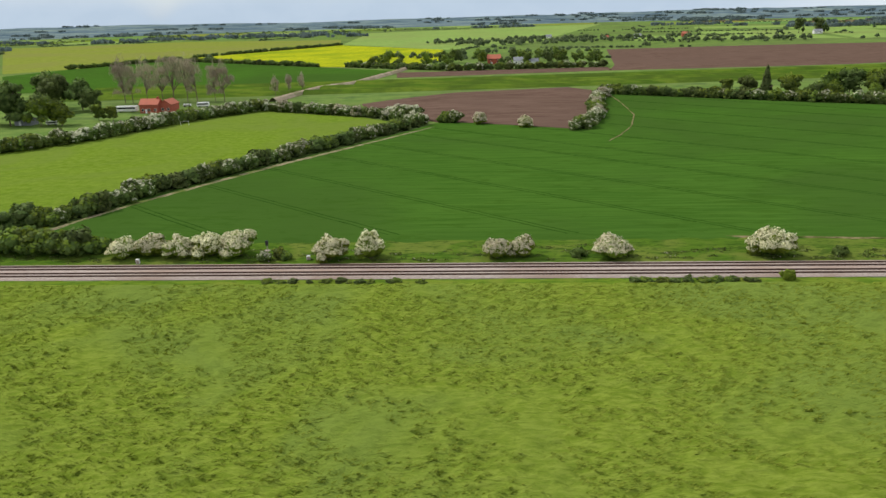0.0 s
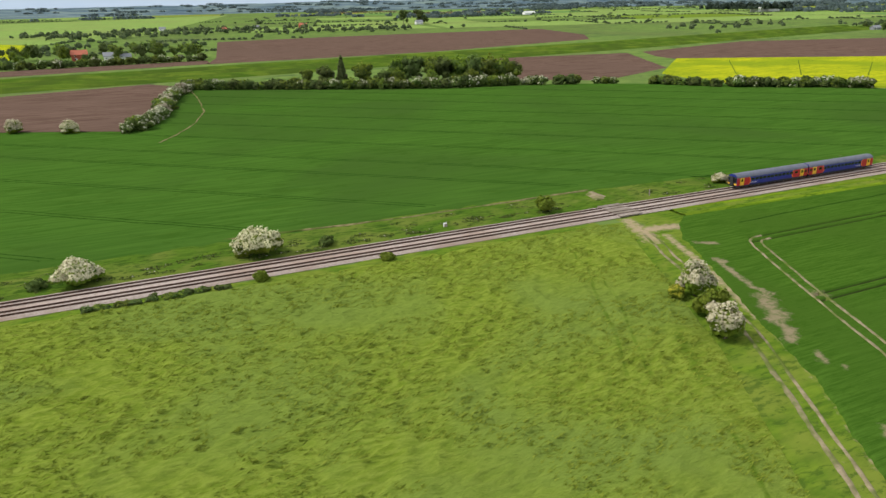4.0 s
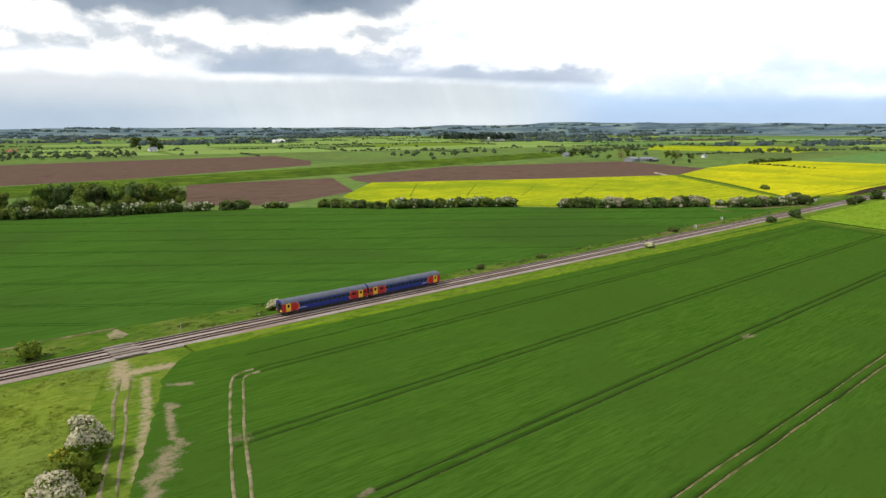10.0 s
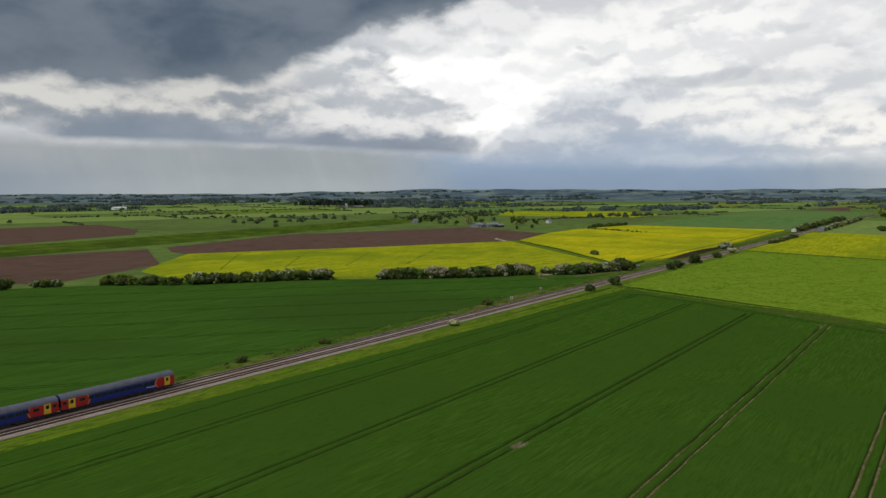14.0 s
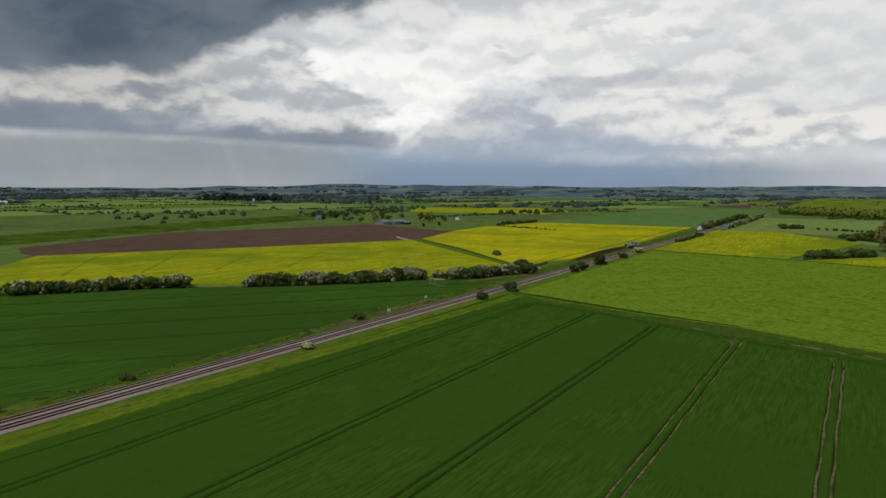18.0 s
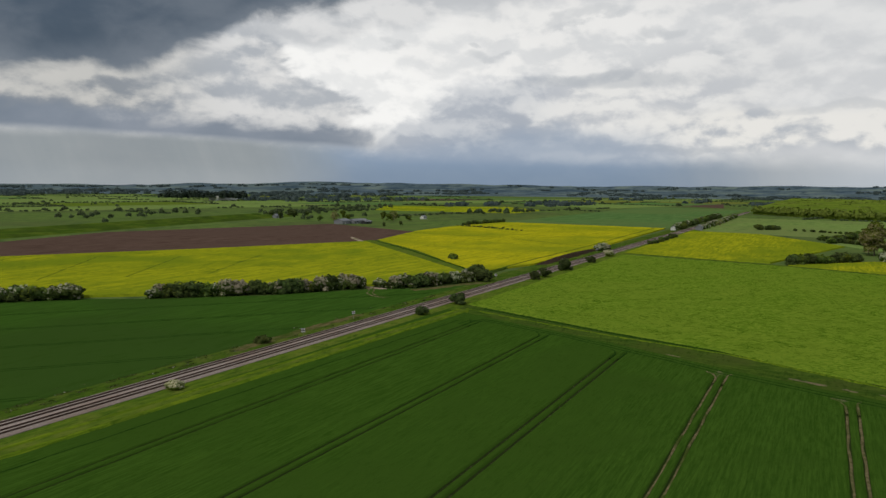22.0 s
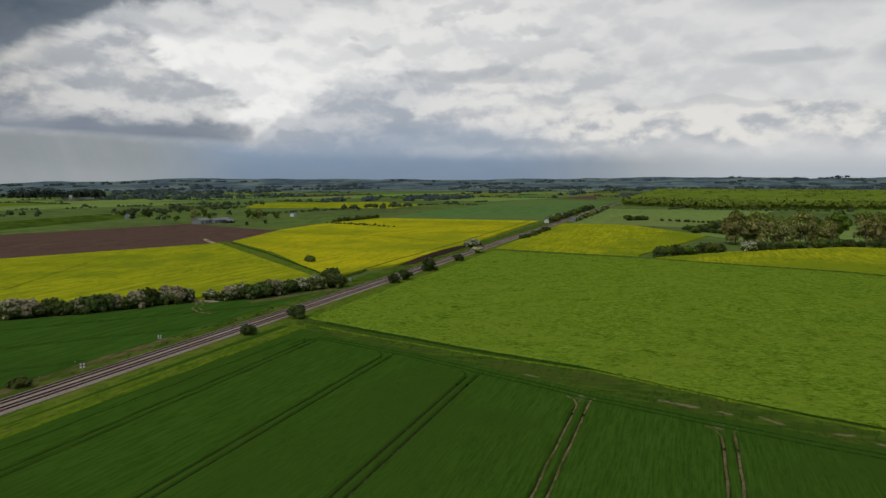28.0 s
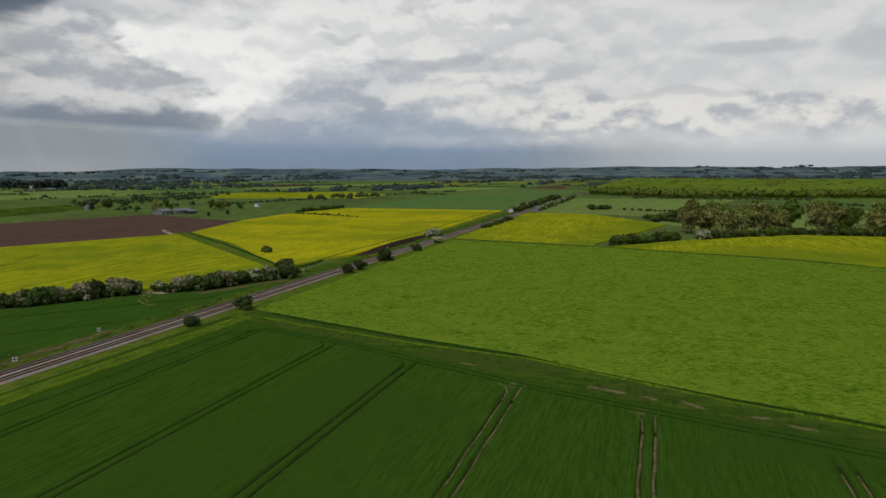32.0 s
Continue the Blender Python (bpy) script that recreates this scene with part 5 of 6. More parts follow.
def coach(train, x0, flip):
    """One railcar 23 m long; the end with the long red panel lies at x0 unless flipped."""
    length = 23.0
    prof = [(1.31, 1.42), (1.35, 1.7), (1.365, 2.3), (1.35, 3.0), (1.31, 3.45)]
    arch = [(1.31, 3.45), (1.22, 3.78), (1.02, 4.05), (0.7, 4.25), (0.35, 4.35), (0, 4.38)]

    def sx(a):
        return x0 + (length - a if flip else a)

    def shell(points, xa, xb):
        bm = bmesh.new()
        a = [bm.verts.new((xa, TRAIN_Y + y, z)) for y, z in points]
        b = [bm.verts.new((xb, TRAIN_Y + y, z)) for y, z in points]
        for i in range(len(points) - 1):
            bm.faces.new((a[i], b[i], b[i + 1], a[i + 1]))
        return bm, a, b

    ring = [(-y, z) for y, z in prof] + [(-y, z) for y, z in arch[1:]] + [(y, z) for y, z in arch[::-1][1:]] + [(y, z) for y, z in prof[::-1][1:]]
    bm, a, b = shell(ring + ring[:1], x0, x0 + length)
    bm.faces.new(a[:-1])
    bm.faces.new(b[:-1][::-1])
    bmesh.ops.recalc_face_normals(bm, faces=bm.faces)
    body = part("coach", bm, M_BLUE, train, "deep blue coach with red ends and yellow doors")
    roof_ring = [(-y * 1.006, z + 0.015) for y, z in arch] + [(y * 1.006, z + 0.015) for y, z in arch[::-1][1:]]
    bm, a, b = shell(roof_ring, x0 - 0.01, x0 + length + 0.01)
    part("roof", bm, M_ROOF, body, "ribbed grey roof", True)
    for k in range(11):
        bm, a, b = shell([(y * 1.012, z + 0.03) for y, z in roof_ring[2:-2]], x0 + 1 + k * 2.1, x0 + 1.07 + k * 2.1)
        part("roof_rib", bm, M_ROOF, body)
    for side in (-1, 1):
        def panel(name, xa, xb, za, zb, mat, out=0.008, curve=0.0):
            bm = bmesh.new()
            n = 10
            lo, hi = [], []
            for i in range(n + 1):
                z = za + (zb - za) * i / n
                y = np.interp(z, [p[1] for p in prof], [p[0] for p in prof]) + out
                lo.append(bm.verts.new((sx(xa), TRAIN_Y + side * y, z)))
                hi.append(bm.verts.new((sx(xb + curve * math.sin(math.pi * (0.15 + 0.7 * i / n))), TRAIN_Y + side * y, z)))
            for i in range(n):
                bm.faces.new((lo[i], hi[i], hi[i + 1], lo[i + 1]))
            bmesh.ops.recalc_face_normals(bm, faces=bm.faces)
            return part(name, bm, mat, body)

        panel("end_panel", 0.0, 3.45, 1.46, 3.46, M_ORANGE, 0.006, 0.95)
        panel("end_panel", 0.0, 3.2, 1.46, 3.46, M_RED, 0.010, 0.9)
        panel("end_panel", 23.0, 18.35, 1.46, 3.46, M_ORANGE, 0.006, -0.75)
        panel("end_panel", 23.0, 18.6, 1.46, 3.46, M_RED, 0.010, -0.7)
        for xd in (1.0, 20.4):
            panel("door", xd, xd + 1.25, 1.45, 3.44, M_YELLOW, 0.03)
            panel("door_window", xd + 0.36, xd + 0.9, 2.45, 3.2, M_GLASS, 0.045)
        for k in range(11):
            panel("window", 4.5 + k * 1.24, 4.5 + k * 1.24 + 1.02, 2.45, 3.08, M_GLASS, 0.016)
        panel("window", 18.6, 19.6, 2.45, 3.05, M_GLASS, 0.018)
        panel("window", 22.0, 22.6, 2.45, 3.05, M_GLASS, 0.018)
        panel("lettering_bar", 4.3, 6.2, 1.86, 1.98, M_WHITE, 0.012)
        panel("stripe", 4.2, 18.2, 3.28, 3.34, M_ROOF, 0.008)
    bm = bmesh.new()
    box(bm, x0 + 0.3, x0 + length - 0.3, TRAIN_Y - 1.2, TRAIN_Y + 1.2, 1.05, 1.45, 0.05)
    for k in range(5):
        box(bm, x0 + 5.2 + k * 2.6, x0 + 7.2 + k * 2.6, TRAIN_Y - 1.25, TRAIN_Y + 1.25, 0.85, 1.2, 0.04)
    part("underframe", bm, M_BLACK, body)
    for xb in (3.4, 19.6):
        bm = bmesh.new()
        box(bm, x0 + xb - 1.7, x0 + xb + 1.7, TRAIN_Y - 1.15, TRAIN_Y + 1.15, 0.95, 1.3, 0.06)
        part("bogie_frame", bm, M_BLACK, body)
        for dx in (-1.3, 1.3):
            for dy in (-0.75, 0.75):
                bm = bmesh.new()
                bmesh.ops.create_cone(bm, cap_ends=True, segments=20, radius1=0.42, radius2=0.42, depth=0.13, matrix=Matrix.Translation((x0 + xb + dx, TRAIN_Y + dy, RAIL_TOP + 0.42)) @ Matrix.Rotation(radians(90), 4, "X"))
                part("wheel", bm, M_RAIL, body)
    for end, xe in ((0, x0), (1, x0 + length)):
        bm = bmesh.new()
        d = -1 if end == 0 else 1
        box(bm, xe, xe + d * 0.34, TRAIN_Y - 0.5, TRAIN_Y + 0.5, 1.5, 3.7, 0.05)
        part("gangway", bm, M_BLACK, body, "black rubber gangway bellows")
        bm = bmesh.new()
        box(bm, xe, xe + d * 0.012, TRAIN_Y - 1.27, TRAIN_Y + 1.27, 1.44, 3.72, 0.004)
        part("end_wall", bm, M_BLACK, body, "dark grimy coach end")
        for dy in (-0.92, 0.92):
            bm = bmesh.new()
            box(bm, xe, xe + d * 0.02, TRAIN_Y + dy - 0.34, TRAIN_Y + dy + 0.34, 2.5, 3.3, 0.008)
            part("cab_window", bm, M_GLASS, body)
            bm = bmesh.new()
            box(bm, xe, xe + d * 0.03, TRAIN_Y + dy - 0.38, TRAIN_Y + dy + 0.38, 1.6, 2.0, 0.01)
            part("end_door_panel", bm, M_YELLOW, body, "yellow warning panel")


train = tagged(new("train"), "two-coach blue, red and yellow diesel train standing on the far track", "train")
coach(train, 164.0, False)
coach(train, 187.4, True)
train.matrix_basis = Matrix.Translation((0, 0, RAIL_TOP * 0.1)) @ Matrix.Diagonal((1, 1, 0.9, 1))

# ---- buildings ----


def block(parent, x0, x1, y0, y1, eaves, ridge, wall, roof, along_x=True, door=True, windows=3):
    """Walls, pitched roof, door and windows of one building, as parts."""
    bm = bmesh.new()
    if along_x:
        ym = (y0 + y1) / 2
        prof = [(y0, 0), (y0, eaves), (ym, ridge), (y1, eaves), (y1, 0)]
        a = [bm.verts.new((x0, y, z)) for y, z in prof]
        b = [bm.verts.new((x1, y, z)) for y, z in prof]
    else:
        xm = (x0 + x1) / 2
        prof = [(x0, 0), (x0, eaves), (xm, ridge), (x1, eaves), (x1, 0)]
        a = [bm.verts.new((x, y0, z)) for x, z in prof]
        b = [bm.verts.new((x, y1, z)) for x, z in prof]
    bm.faces.new(a)
    bm.faces.new(b[::-1])
    for i in range(4):
        bm.faces.new((a[i], b[i], b[i + 1], a[i + 1]))
    bmesh.ops.recalc_face_normals(bm, faces=bm.faces)
    part("wall", bm, wall, parent)
    bm = bmesh.new()
    o, th = 0.35, 0.18
    mid = prof[2][0]
    for (p, q) in ((prof[1], prof[2]), (prof[3], prof[2])):
        dx = (p[0] - q[0])
        e = (p[0] + math.copysign(o, dx), p[1] - o * (q[1] - p[1]) / abs(dx))
        pts = [(e[0], e[1] + 0.05), (q[0], q[1] + 0.05), (q[0], q[1] + 0.05 + th), (e[0], e[1] + 0.05 + th)]
        if along_x:
            va = [bm.verts.new((x0 - o, y, z)) for y, z in pts]
            vb = [bm.verts.new((x1 + o, y, z)) for y, z in pts]
        else:
            va = [bm.verts.new((x, y0 - o, z)) for x, z in pts]
            vb = [bm.verts.new((x, y1 + o, z)) for x, z in pts]
        bm.faces.new(va)
        bm.faces.new(vb[::-1])
        for i in range(4):
            bm.faces.new((va[i], vb[i], vb[(i + 1) % 4], va[(i + 1) % 4]))
    bmesh.ops.recalc_face_normals(bm, faces=bm.faces)
    part("roof", bm, roof, parent)
    for k in range(windows):
        for z0 in ((1.0, 3.6) if eaves > 4.5 else (1.0,)):
            xm = x0 + (x1 - x0) * (k + 0.5) / windows
            bm = bmesh.new()
            box(bm, xm - 0.62, xm + 0.62, y0 - 0.06, y0 + 0.05, z0, z0 + 1.3)
            w = part("window", bm, M_WHITE, parent)
            bm = bmesh.new()
            box(bm, xm - 0.52, xm + 0.52, y0 - 0.075, y0 - 0.055, z0 + 0.1, z0 + 1.2)
            part("pane", bm, M_GLASS, w)
    if door:
        bm = bmesh.new()
        box(bm, x0 + (x1 - x0) * 0.34 - 0.5, x0 + (x1 - x0) * 0.34 + 0.5, y0 - 0.05, y0 + 0.05, 0, 2.05)
        part("door", bm, M_WHITE, parent)


house = tagged(new("house"), "red brick farmhouse with a clay tile roof behind hedges", "house")
block(house, -171.5, -162, 355, 362, 4.4, 6.8, M_BRICK, M_TILE)
block(house, -161.9, -156, 357, 367, 4.0, 6.2, M_BRICK, M_TILE, False, False, 2)
bm = bmesh.new()
box(bm, -163.4, -162.4, 358, 359, 6.0, 7.9, 0.05)
part("chimney", bm, M_BRICK, house)


def van(x, y, length, w, h, turn, label, name="caravan"):
    thing = tagged(new(name), label, name)
    bm = bmesh.new()
    box(bm, -length / 2, length / 2, -w / 2, w / 2, 0.5, h, 0.25)
    body = part("body", bm, M_WHITE, thing)
    for sgn in (-1, 1):
        bm = bmesh.new()
        box(bm, -length * 0.42, length * 0.42, sgn * (w / 2) - 0.02, sgn * (w / 2) + 0.02, h * 0.55, h * 0.82, 0.01)
        part("window", bm, M_GLASS, thing)
        for dx in (-length * 0.3, length * 0.3):
            bm = bmesh.new()
            bmesh.ops.create_cone(bm, cap_ends=True, segments=14, radius1=0.36, radius2=0.36, depth=0.2, matrix=Matrix.Translation((dx, sgn * (w / 2 - 0.1), 0.36)) @ Matrix.Rotation(radians(90), 4, "X"))
            part("wheel", bm, M_BLACK, thing)
    thing.matrix_basis = pose(x, y, 0.02, 0, 0, turn)
    return thing


van(-181, 361, 11, 3.0, 3.2, 3, "long white mobile home beside the brick house")
van(-147, 377, 6.5, 2.2, 2.6, 10, "white van parked behind the house", "van")
van(-157, 380, 4.4, 1.8, 1.5, 0, "pale car parked behind the house", "car")
van(-196, 318, 5, 2.0, 2.0, 20, "white vehicle behind the hedge", "van")
shed = tagged(new("shed"), "low dark garden shed by the trees", "shed")
block(shed, -214, -206, 318, 324, 2.2, 3.2, M_SLATE, M_SLATE, True, True, 0)

farm = tagged(new("farm_buildings"), "grey sheet-roofed farm sheds with pale walls", "barn")
block(farm, 790, 804, 436.0, 447.0, 3.2, 5.2, M_SLATE, M_SLATE, True, True, 3)
block(farm, 804.5, 820, 432.0, 441.0, 2.9, 4.6, M_SLATE, M_SLATE, True, True, 4)
block(farm, 808, 819, 420.0, 426.0, 2.4, 3.6, M_BLACK, M_SLATE, True, False, 2)
block(farm, 823, 829, 432.0, 439.0, 2.8, 4.4, M_WHITE, M_SLATE, False, True, 2)
for x, y, w, d, h, wall, roof, label in ((912, 109.5, 8, 6, 2.8, M_SLATE, M_SLATE, "grey crossing keeper's house beside the railway"), (892, 129.5, 4, 4, 2.6, M_WHITE, M_SLATE, "small white lineside hut"),
                                         (36, 655, 9, 7, 3.4, M_WHITE, M_SLATE, "low white cottage among trees"), (48, 640, 8, 6, 3.2, M_WHITE, M_SLATE, "white cottage in the hamlet"), (14, 665, 12, 8, 5, M_BRICK, M_TILE, "brick cottage in the hamlet"),
                                         (540, 1210, 13, 8, 3.6, M_WHITE, M_SLATE, "far white house below dark trees"), (940, 428, 7, 5, 2.3, M_WHITE, M_SLATE, "white cottage beyond the farm"), (855, 580, 12, 6, 2.4, M_SLATE, M_SLATE, "low grey building by trees"),
                                         (200, 1180, 11, 7, 3, M_WHITE, M_TILE, "far pale house in the village"), (260, 1230, 11, 7, 3, M_WHITE, M_SLATE, "far pale house in the village"), (330, 1200, 12, 8, 5, M_BRICK, M_TILE, "far brick village house"), (120, 1290, 10, 7, 3, M_WHITE, M_SLATE, "far pale house in the village")):
    b = tagged(new("house"), label, "house")
    block(b, x - w / 2, x + w / 2, y - d / 2, y + d / 2, h, h + d * 0.4, wall, roof, True, True, 2)
for x, y, w, d, h in ((1470, 1300, 62, 30, 9), (1000, 1600, 30, 14, 5)):
    b = tagged(new("warehouse"), "long far white warehouse on the plain", "warehouse")
    block(b, x - w / 2, x + w / 2, y - d / 2, y + d / 2, h, h + 2.5, M_WHITE, M_WHITE, True, False, 0)

# goal frame in the paddock
goal = tagged(new("goal_frame"), "small white goal frame on the paddock grass", "goal")
for dx in (0, 3.6):
    bm = bmesh.new()
    stem(bm, (dx, 0, -0.1), (dx, 0, 2.0), 0.06, 0.06, 8)
    part("post", bm, M_WHITE, goal)
bm = bmesh.new()
stem(bm, (0, 0, 2.0), (3.6, 0, 2.0), 0.06, 0.06, 8)
part("crossbar", bm, M_WHITE, goal)
goal.location = (-131, 308, 0.08)

# ---- lineside fixtures ----


def board(x, y, h, size, label, turn=-50):
    thing = tagged(new("lineside_sign"), label, "sign", "lineside boards")
    bm = bmesh.new()
    stem(bm, (0, 0, -0.2), (0, 0, h), 0.05, 0.05, 8)
    part("post", bm, M_SLEEPER, thing)
    bm = bmesh.new()
    box(bm, -size * 0.9, size * 0.9, -0.07, -0.05, h - size * 0.9, h + size * 0.9, 0.01)
    back = part("backing", bm, M_BLACK, thing, "dark backing board")
    for kx in (-0.5, 0.5):
        for kz in (-0.5, 0.5):
            bm = bmesh.new()
            box(bm, kx * size - size * 0.34, kx * size + size * 0.34, -0.09, -0.071, h + kz * size - size * 0.34, h + kz * size + size * 0.34, 0.005)
            part("panel", bm, M_WHITE, back, "square white sign panel")
    thing.matrix_basis = pose(x, y, 0.1, 0, 0, turn)


board(377.5, 126.0, 2.2, 0.52, "white lineside board on a post")
board(352.8, 124.6, 1.4, 0.6, "cluster of four small white lineside boards on a post")
board(482.5, 127.0, 2.2, 0.6, "white board beside the track near the hedge")
board(629, 125.6, 2.4, 0.6, "white lineside board by the earth bank")
board(566, 125.4, 1.6, 0.5, "small white lineside board")
for x, y, label in ((-31, 126, "pale grey lineside cabinet"), (-64, 124.6, "small pale lineside cabinet"), (93, 126.5, "small white lineside cabinet")):
    cab = tagged(new("cabinet"), label, "cabinet", "lineside cabinets")
    bm = bmesh.new()
    box(bm, -0.5, 0.5, -0.35, 0.35, 0, 1.5, 0.04)
    body = part("body", bm, M_WHITE, cab)
    bm = bmesh.new()
    box(bm, -0.44, 0.44, -0.37, -0.352, 0.1, 1.35, 0.005)
    part("door", bm, M_SLEEPER, cab)
    cab.matrix_basis = pose(x, y, 0.1) @ Matrix.Diagonal((0.7, 0.7, 0.6, 1))
signal = tagged(new("signal_post"), "slim grey signal post with a small platform", "signal")
bm = bmesh.new()
stem(bm, (0, 0, -0.2), (0, 0, 4.2), 0.09, 0.07, 10)
part("post", bm, M_SLEEPER, signal)
bm = bmesh.new()
box(bm, -0.25, 0.25, -0.2, 0.2, 3.4, 4.4, 0.05)
part("signal_head", bm, M_BLACK, signal)
bm = bmesh.new()
box(bm, -0.5, 0.5, -0.4, 0.4, 2.4, 2.5, 0.02)
part("platform", bm, M_SLEEPER, signal)
signal.location = (-38.5, 125.0, 0)
gate = tagged(new("gate_post"), "short weathered post at the farm crossing", "post")
bm = bmesh.new()
stem(bm, (0, 0, -0.2), (0, 0, 1.6), 0.1, 0.09, 8)
part("post", bm, M_SLEEPER, gate)
gate.location = (144, 126, 0)

# low scrub along the foot of the ballast
hedge([(27, 113.2), (49, 113.2)], 1.3, ["dark", "green", "dark"], "low dark bramble patch at the ballast edge", 1.5, 0.5, 1.4)
hedge([(-38, 113.4), (-8, 113.6)], 1.0, ["dark", "green"], "low weeds at the ballast edge", 2.4, 0.5, 1.8)
hedge([(-40, 126), (-34, 127)], 2.4, ["green", "mixed"], "low flowering scrub by the signal", 2.2, 0.6)
weeds = []
for _ in range(420):
    x = rng.uniform(-95, 430)
    y = rng.choice([rng.uniform(125, 129.5), rng.uniform(125, 134)])
    q = rng.uniform(0.3, 0.9)
    if not 125 < x < 138:
        weeds.append(((x, y, 0.2), (q * 2.0, q, q * 0.3)))
v, f, m, soft = leaf_cloud(weeds, 16000, 0.15, 55, 1.3, 0.0)
ob = raw("verge_weeds", v, f, [M_LEAF, M_MAY], smooth=True)
ob.data.polygons.foreach_set("material_index", [int(q) for q in m])
ob.data.normals_split_custom_set_from_vertices([tuple(x) for x in soft])
tagged(ob, "low nettles and cow parsley on the railway verges", "weeds", kind="stuff")

# ---- far country ----


def inside(x, y, poly):
    hit = False
    for (ax, ay), (bx, by) in zip(poly, poly[1:] + poly[:1]):
        if (ay > y) != (by > y) and x < (bx - ax) * (y - ay) / (by - ay) + ax:
            hit = not hit
    return hit


def taken(x, y):
    core = -440 < x < 940 and -240 < y < 640
    farm_yard = 560 < x < 960 and 320 < y < 760
    return core or farm_yard or any(inside(x, y, p) for p in KNOWN)


WOOD = [(1400, 104), (1256, -29), (1299, -289), (2300, -640), (2700, 100)]
KNOWN.append(WOOD)
lines = []
pick = random.Random(5)
kinds = [M_PALE] * 7 + [M_GROUND] * 5 + [M_BLUEGREEN] * 3 + [M_OLIVE] * 2 + [M_PADDOCK] + [M_PLOUGH]
turn = radians(-14)
names = {M_PALE.name: "far pale green field", M_GROUND.name: "far rough pasture", M_BLUEGREEN.name: "far blue-green cereal field", M_OLIVE.name: "far pale cereal field", M_PADDOCK.name: "far grazed field", M_PLOUGH.name: "far ploughed field", M_RAPE_G.name: "far yellow rape field"}
for i in range(-9, 12):
    for j in range(-9, 16):
        cw, ch = 290, 200
        off = (j % 2) * 120
        quad = []
        for a, b in ((0.02, 0.02), (0.98, 0.02), (0.98, 0.98), (0.02, 0.98)):
            lx, ly = (i + a) * cw + off, (j + b) * ch
            quad.append((300 + lx * math.cos(turn) - ly * math.sin(turn) + pick.uniform(-14, 14), 250 + lx * math.sin(turn) + ly * math.cos(turn) + pick.uniform(-10, 10)))
        mx, my = sum(q[0] for q in quad) / 4, sum(q[1] for q in quad) / 4
        ang = math.degrees(math.atan2(mx - 100, my))
        if math.hypot(mx - 300, my - 250) > 2500 or not -45 < ang < 125:
            pick.random()
            continue
        free = not any(taken(*q) for q in quad + [(mx, my)])
        m = pick.choice(kinds)
        if free and not (95 < my < 145 and mx > 900):
            setting(patch("field", quad, m, 0.12), names[m.name], "field")
        for k in range(2):
            if pick.random() < 0.55:
                lines.append((quad[k], quad[k + 1]))

lobes, big = [], []
for (ax, ay), (bx, by) in lines:
    n = int(math.hypot(bx - ax, by - ay) / 7)
    skip = 0
    for k in range(n):
        if skip > 0:
            skip -= 1
            continue
        if pick.random() < 0.05:
            skip = pick.randint(2, 9)
        t = k / n
        x, y = ax + (bx - ax) * t + pick.uniform(-2, 2), ay + (by - ay) * t + pick.uniform(-2, 2)
        if taken(x, y) or 100 < y < 140:
            continue
        tall = pick.random() < 0.07
        h = pick.uniform(3.5, 6) if tall else pick.uniform(1.0, 1.9)
        lobes.append(((x, y, h * 0.5), (h * 0.55 + 1.2, h * 0.55 + 1.2, h * 0.62)))
for _ in range(150):                                      # scattered field trees and scrub
    x, y = pick.uniform(-500, 1900), pick.uniform(560, 2200)
    if not any(inside(x, y, p) for p in KNOWN) and not (x < 560 and y < 640):
        h = pick.uniform(2, 5)
        lobes.append(((x, y, h * 0.5), (h * 0.55, h * 0.55, h * 0.55)))
for x0, y0, n, r in ((150, 1150, 150, 130), (60, 1050, 50, 60), (330, 1000, 50, 60), (-60, 760, 14, 40), (60, 790, 20, 40), (860, 510, 6, 40), (980, 640, 14, 50), (980, 620, 20, 60), (1200, 700, 24, 80), (760, 720, 16, 70), (1150, 420, 20, 60)):
    for _ in range(n):                                    # villages and spinneys
        a, q = pick.uniform(0, 6.3), r * math.sqrt(pick.random())
        h = pick.uniform(3.5, 8)
        lobes.append(((x0 + math.cos(a) * q * 1.8, y0 + math.sin(a) * q * 0.6, h * 0.5), (h * 0.45, h * 0.45, h * 0.55)))


def stuff(name, lobes, per, size, seed, mats, chance, label, category):
    v, f, m, soft = leaf_cloud(lobes, len(lobes) * per, size, seed, chance, low=-0.1)
    ob = raw(name, v, f, mats, smooth=True)
    ob.data.normals_split_custom_set_from_vertices([tuple(x) for x in soft])
    ob.data.polygons.foreach_set("material_index", [int(q) for q in m])
    return tagged(ob, label, category, kind="stuff")


# upper leaves get the copy with sunlight in its colour
stuff("distant_trees", lobes, 30, 1.3, 77, [M_FAR, M_FAR_LIT], 0.3, "dark hedgerows and small trees dividing far fields", "trees")
far = []
for _ in range(1300):                                     # woods thickening towards the horizon
    a = radians(pick.uniform(-48, 125))
    r = pick.uniform(1500, 4700)
    x, y = 100 + r * math.sin(a), r * math.cos(a)
    if math.degrees(a) < 14 and pick.random() < 0.65:
        continue
    if value_noise(np.array(x / 420), np.array(y / 260), 8) < 0.62 - 0.20 * (r - 1500) / 2400 or taken(x, y):
        continue
    z = float(hill_z(np.array(x), np.array(y)))
    for _ in range(5):
        h = pick.uniform(4, 8)
        far.append(((x + pick.uniform(-90, 90), y + pick.uniform(-30, 30), z + h * 0.4), (h * 2.2, h * 1.4, h * 0.6)))
stuff("distant_woods", far, 22, 4.5, 78, [M_FARWOOD_HAZE], None, "woods near the horizon, haze painted in as blue-green", "woods")
dark = []
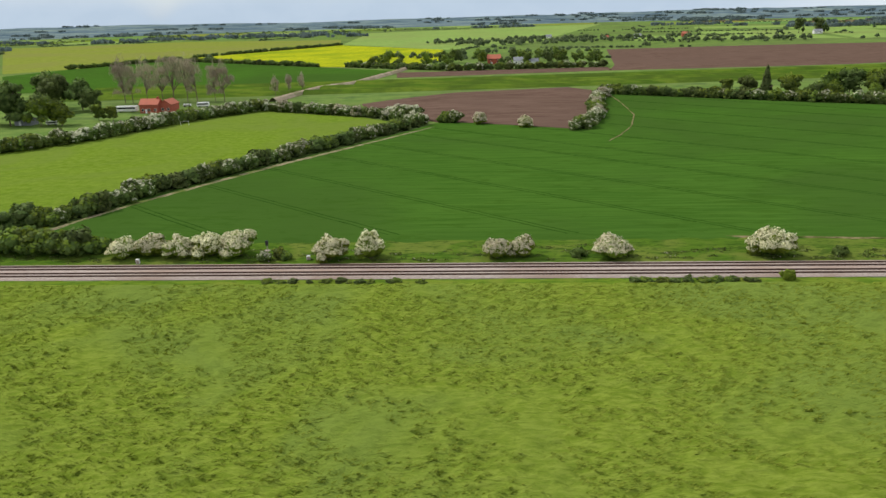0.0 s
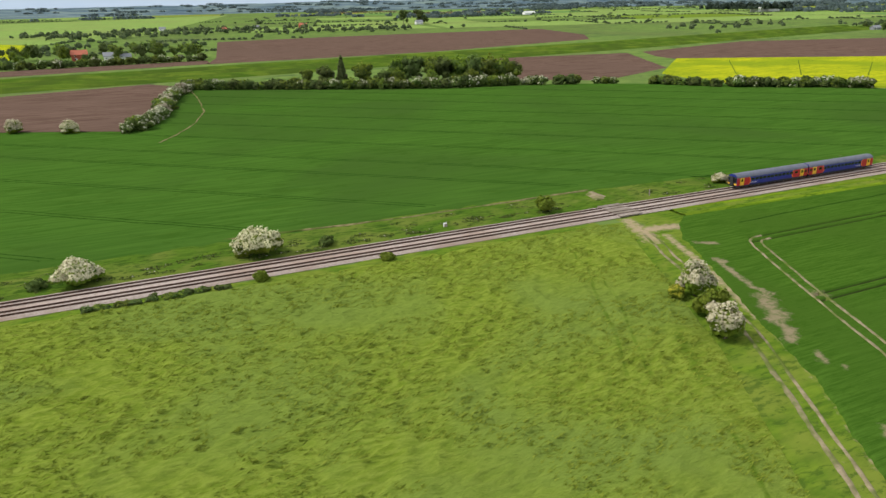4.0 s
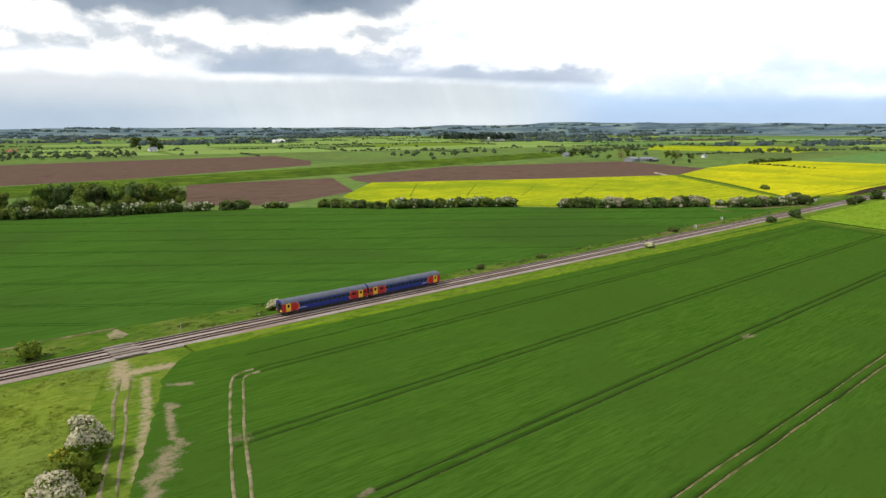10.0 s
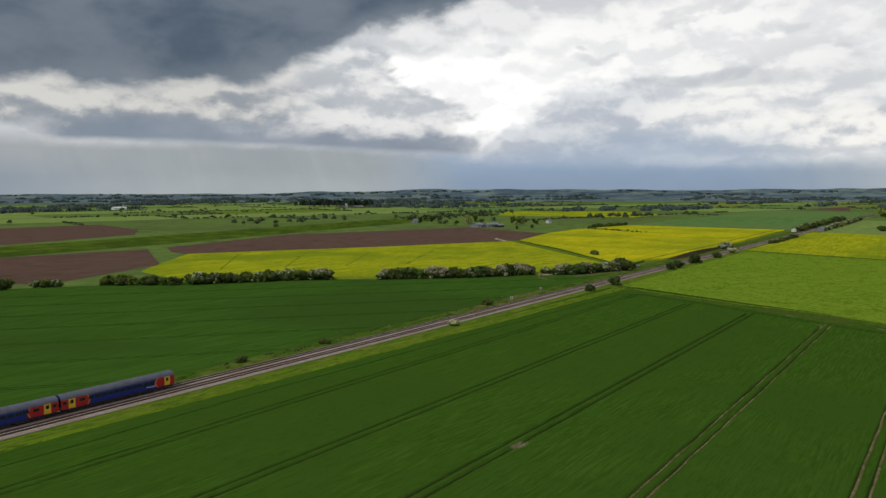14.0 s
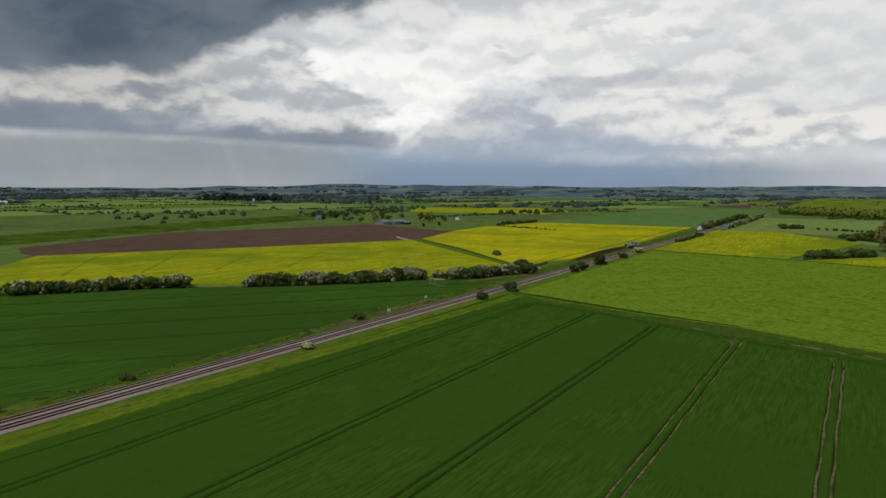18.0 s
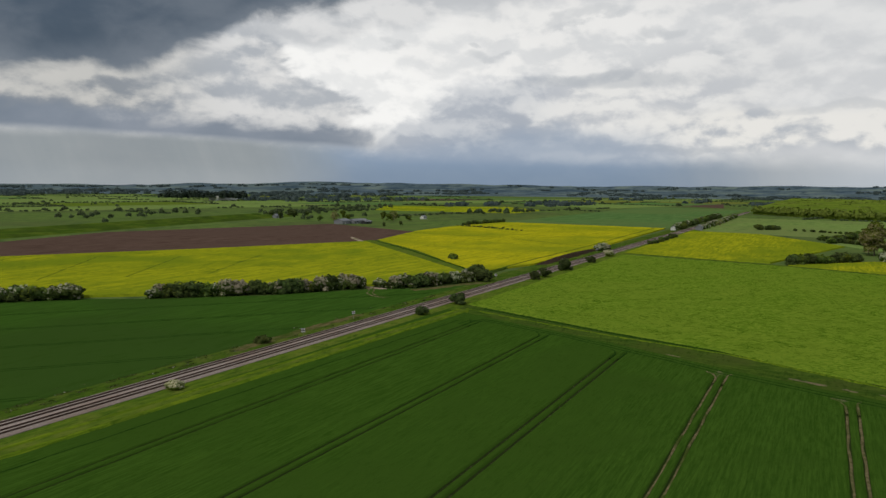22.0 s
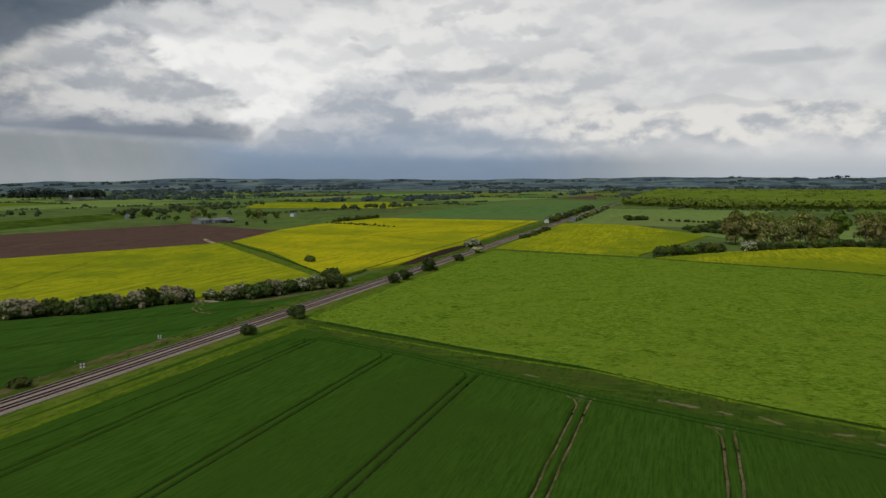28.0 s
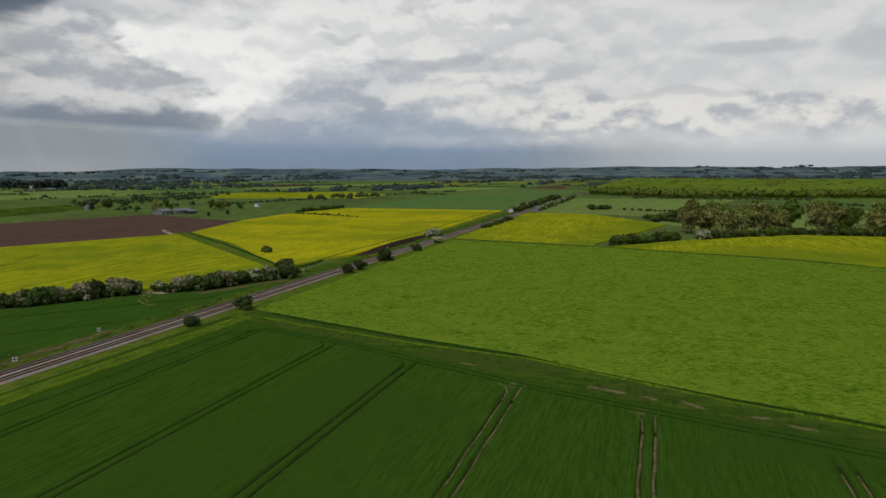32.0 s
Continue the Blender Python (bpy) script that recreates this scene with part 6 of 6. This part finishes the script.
for k in range(110):                                      # conifer shelter belt behind the far barn
    t = pick.random()
    h = pick.uniform(14, 21)
    dark.append(((1372 + 110 * t + pick.uniform(-14, 14), 1388 - 150 * t + pick.uniform(-14, 14), h * 0.5), (4.5, 4.5, h * 0.55)))
stuff("conifer_wood", dark, 50, 2.2, 80, [M_CONIFER], None, "dark conifer wood behind a far white barn", "woods")
canopy = []
for _ in range(220):
    x, y = pick.uniform(1250, 2650), pick.uniform(-640, 110)
    if inside(x, y, WOOD):
        canopy.append(((x, y, 8.8), (10, 10, pick.uniform(1.2, 2.4))))
for (ax, ay), (bx, by) in zip(WOOD[:2], WOOD[1:3]):
    for k in range(90):
        t = (k + pick.random()) / 90
        h = pick.uniform(4.5, 6.5)
        canopy.append(((ax + (bx - ax) * t + pick.uniform(-3, 3), ay + (by - ay) * t, h), (5, 5, h)))
stuff("plantation", canopy, 40, 2.0, 79, [M_YOUNG, M_YOUNG], -0.15, "plantation of young trees in bright spring leaf", "woods")
setting(patch("canopy", WOOD, M_CANOPY, 10.0), "continuous young canopy of the plantation", "woodland")

# ---- meadow tufts ----


def tufts(count, seed):
    g = np.random.default_rng(seed)
    y = g.uniform(38, 112, count)
    x = g.uniform(-85, 125, count)
    keep = (x < meadow_x(y) - 0.5) & (fbm(x * 0.12 + y * 0.05, y * 0.12, 21, 3) > 0.34)
    x, y = x[keep], y[keep]
    n = len(x)
    z = meadow_z(x, y) - 0.1
    verts, k = [], 4
    ang = g.uniform(0, 6.3, (n, k))
    lean = g.uniform(0.15, 0.5, (n, k))
    h = g.uniform(0.15, 0.4, (n, k))
    bx, by = x[:, None] + g.normal(scale=0.22, size=(n, k)), y[:, None] + g.normal(scale=0.15, size=(n, k))
    zz = np.repeat(z[:, None], k, 1)
    w = 0.12
    a = np.stack([bx - w * np.cos(ang), by - w * np.sin(ang), zz], -1)
    b = np.stack([bx + w * np.cos(ang), by + w * np.sin(ang), zz], -1)
    c = np.stack([bx + lean + 0.1, by - lean * 0.3, zz + h], -1)
    v = np.stack([a, b, c], 2).reshape(-1, 3)
    f = np.arange(len(v)).reshape(-1, 3)
    return tagged(raw("grass_tufts", v, f, M_TUFT), "leaning tufts of long meadow grass", "grass", kind="stuff")


tufts(36000, 31)
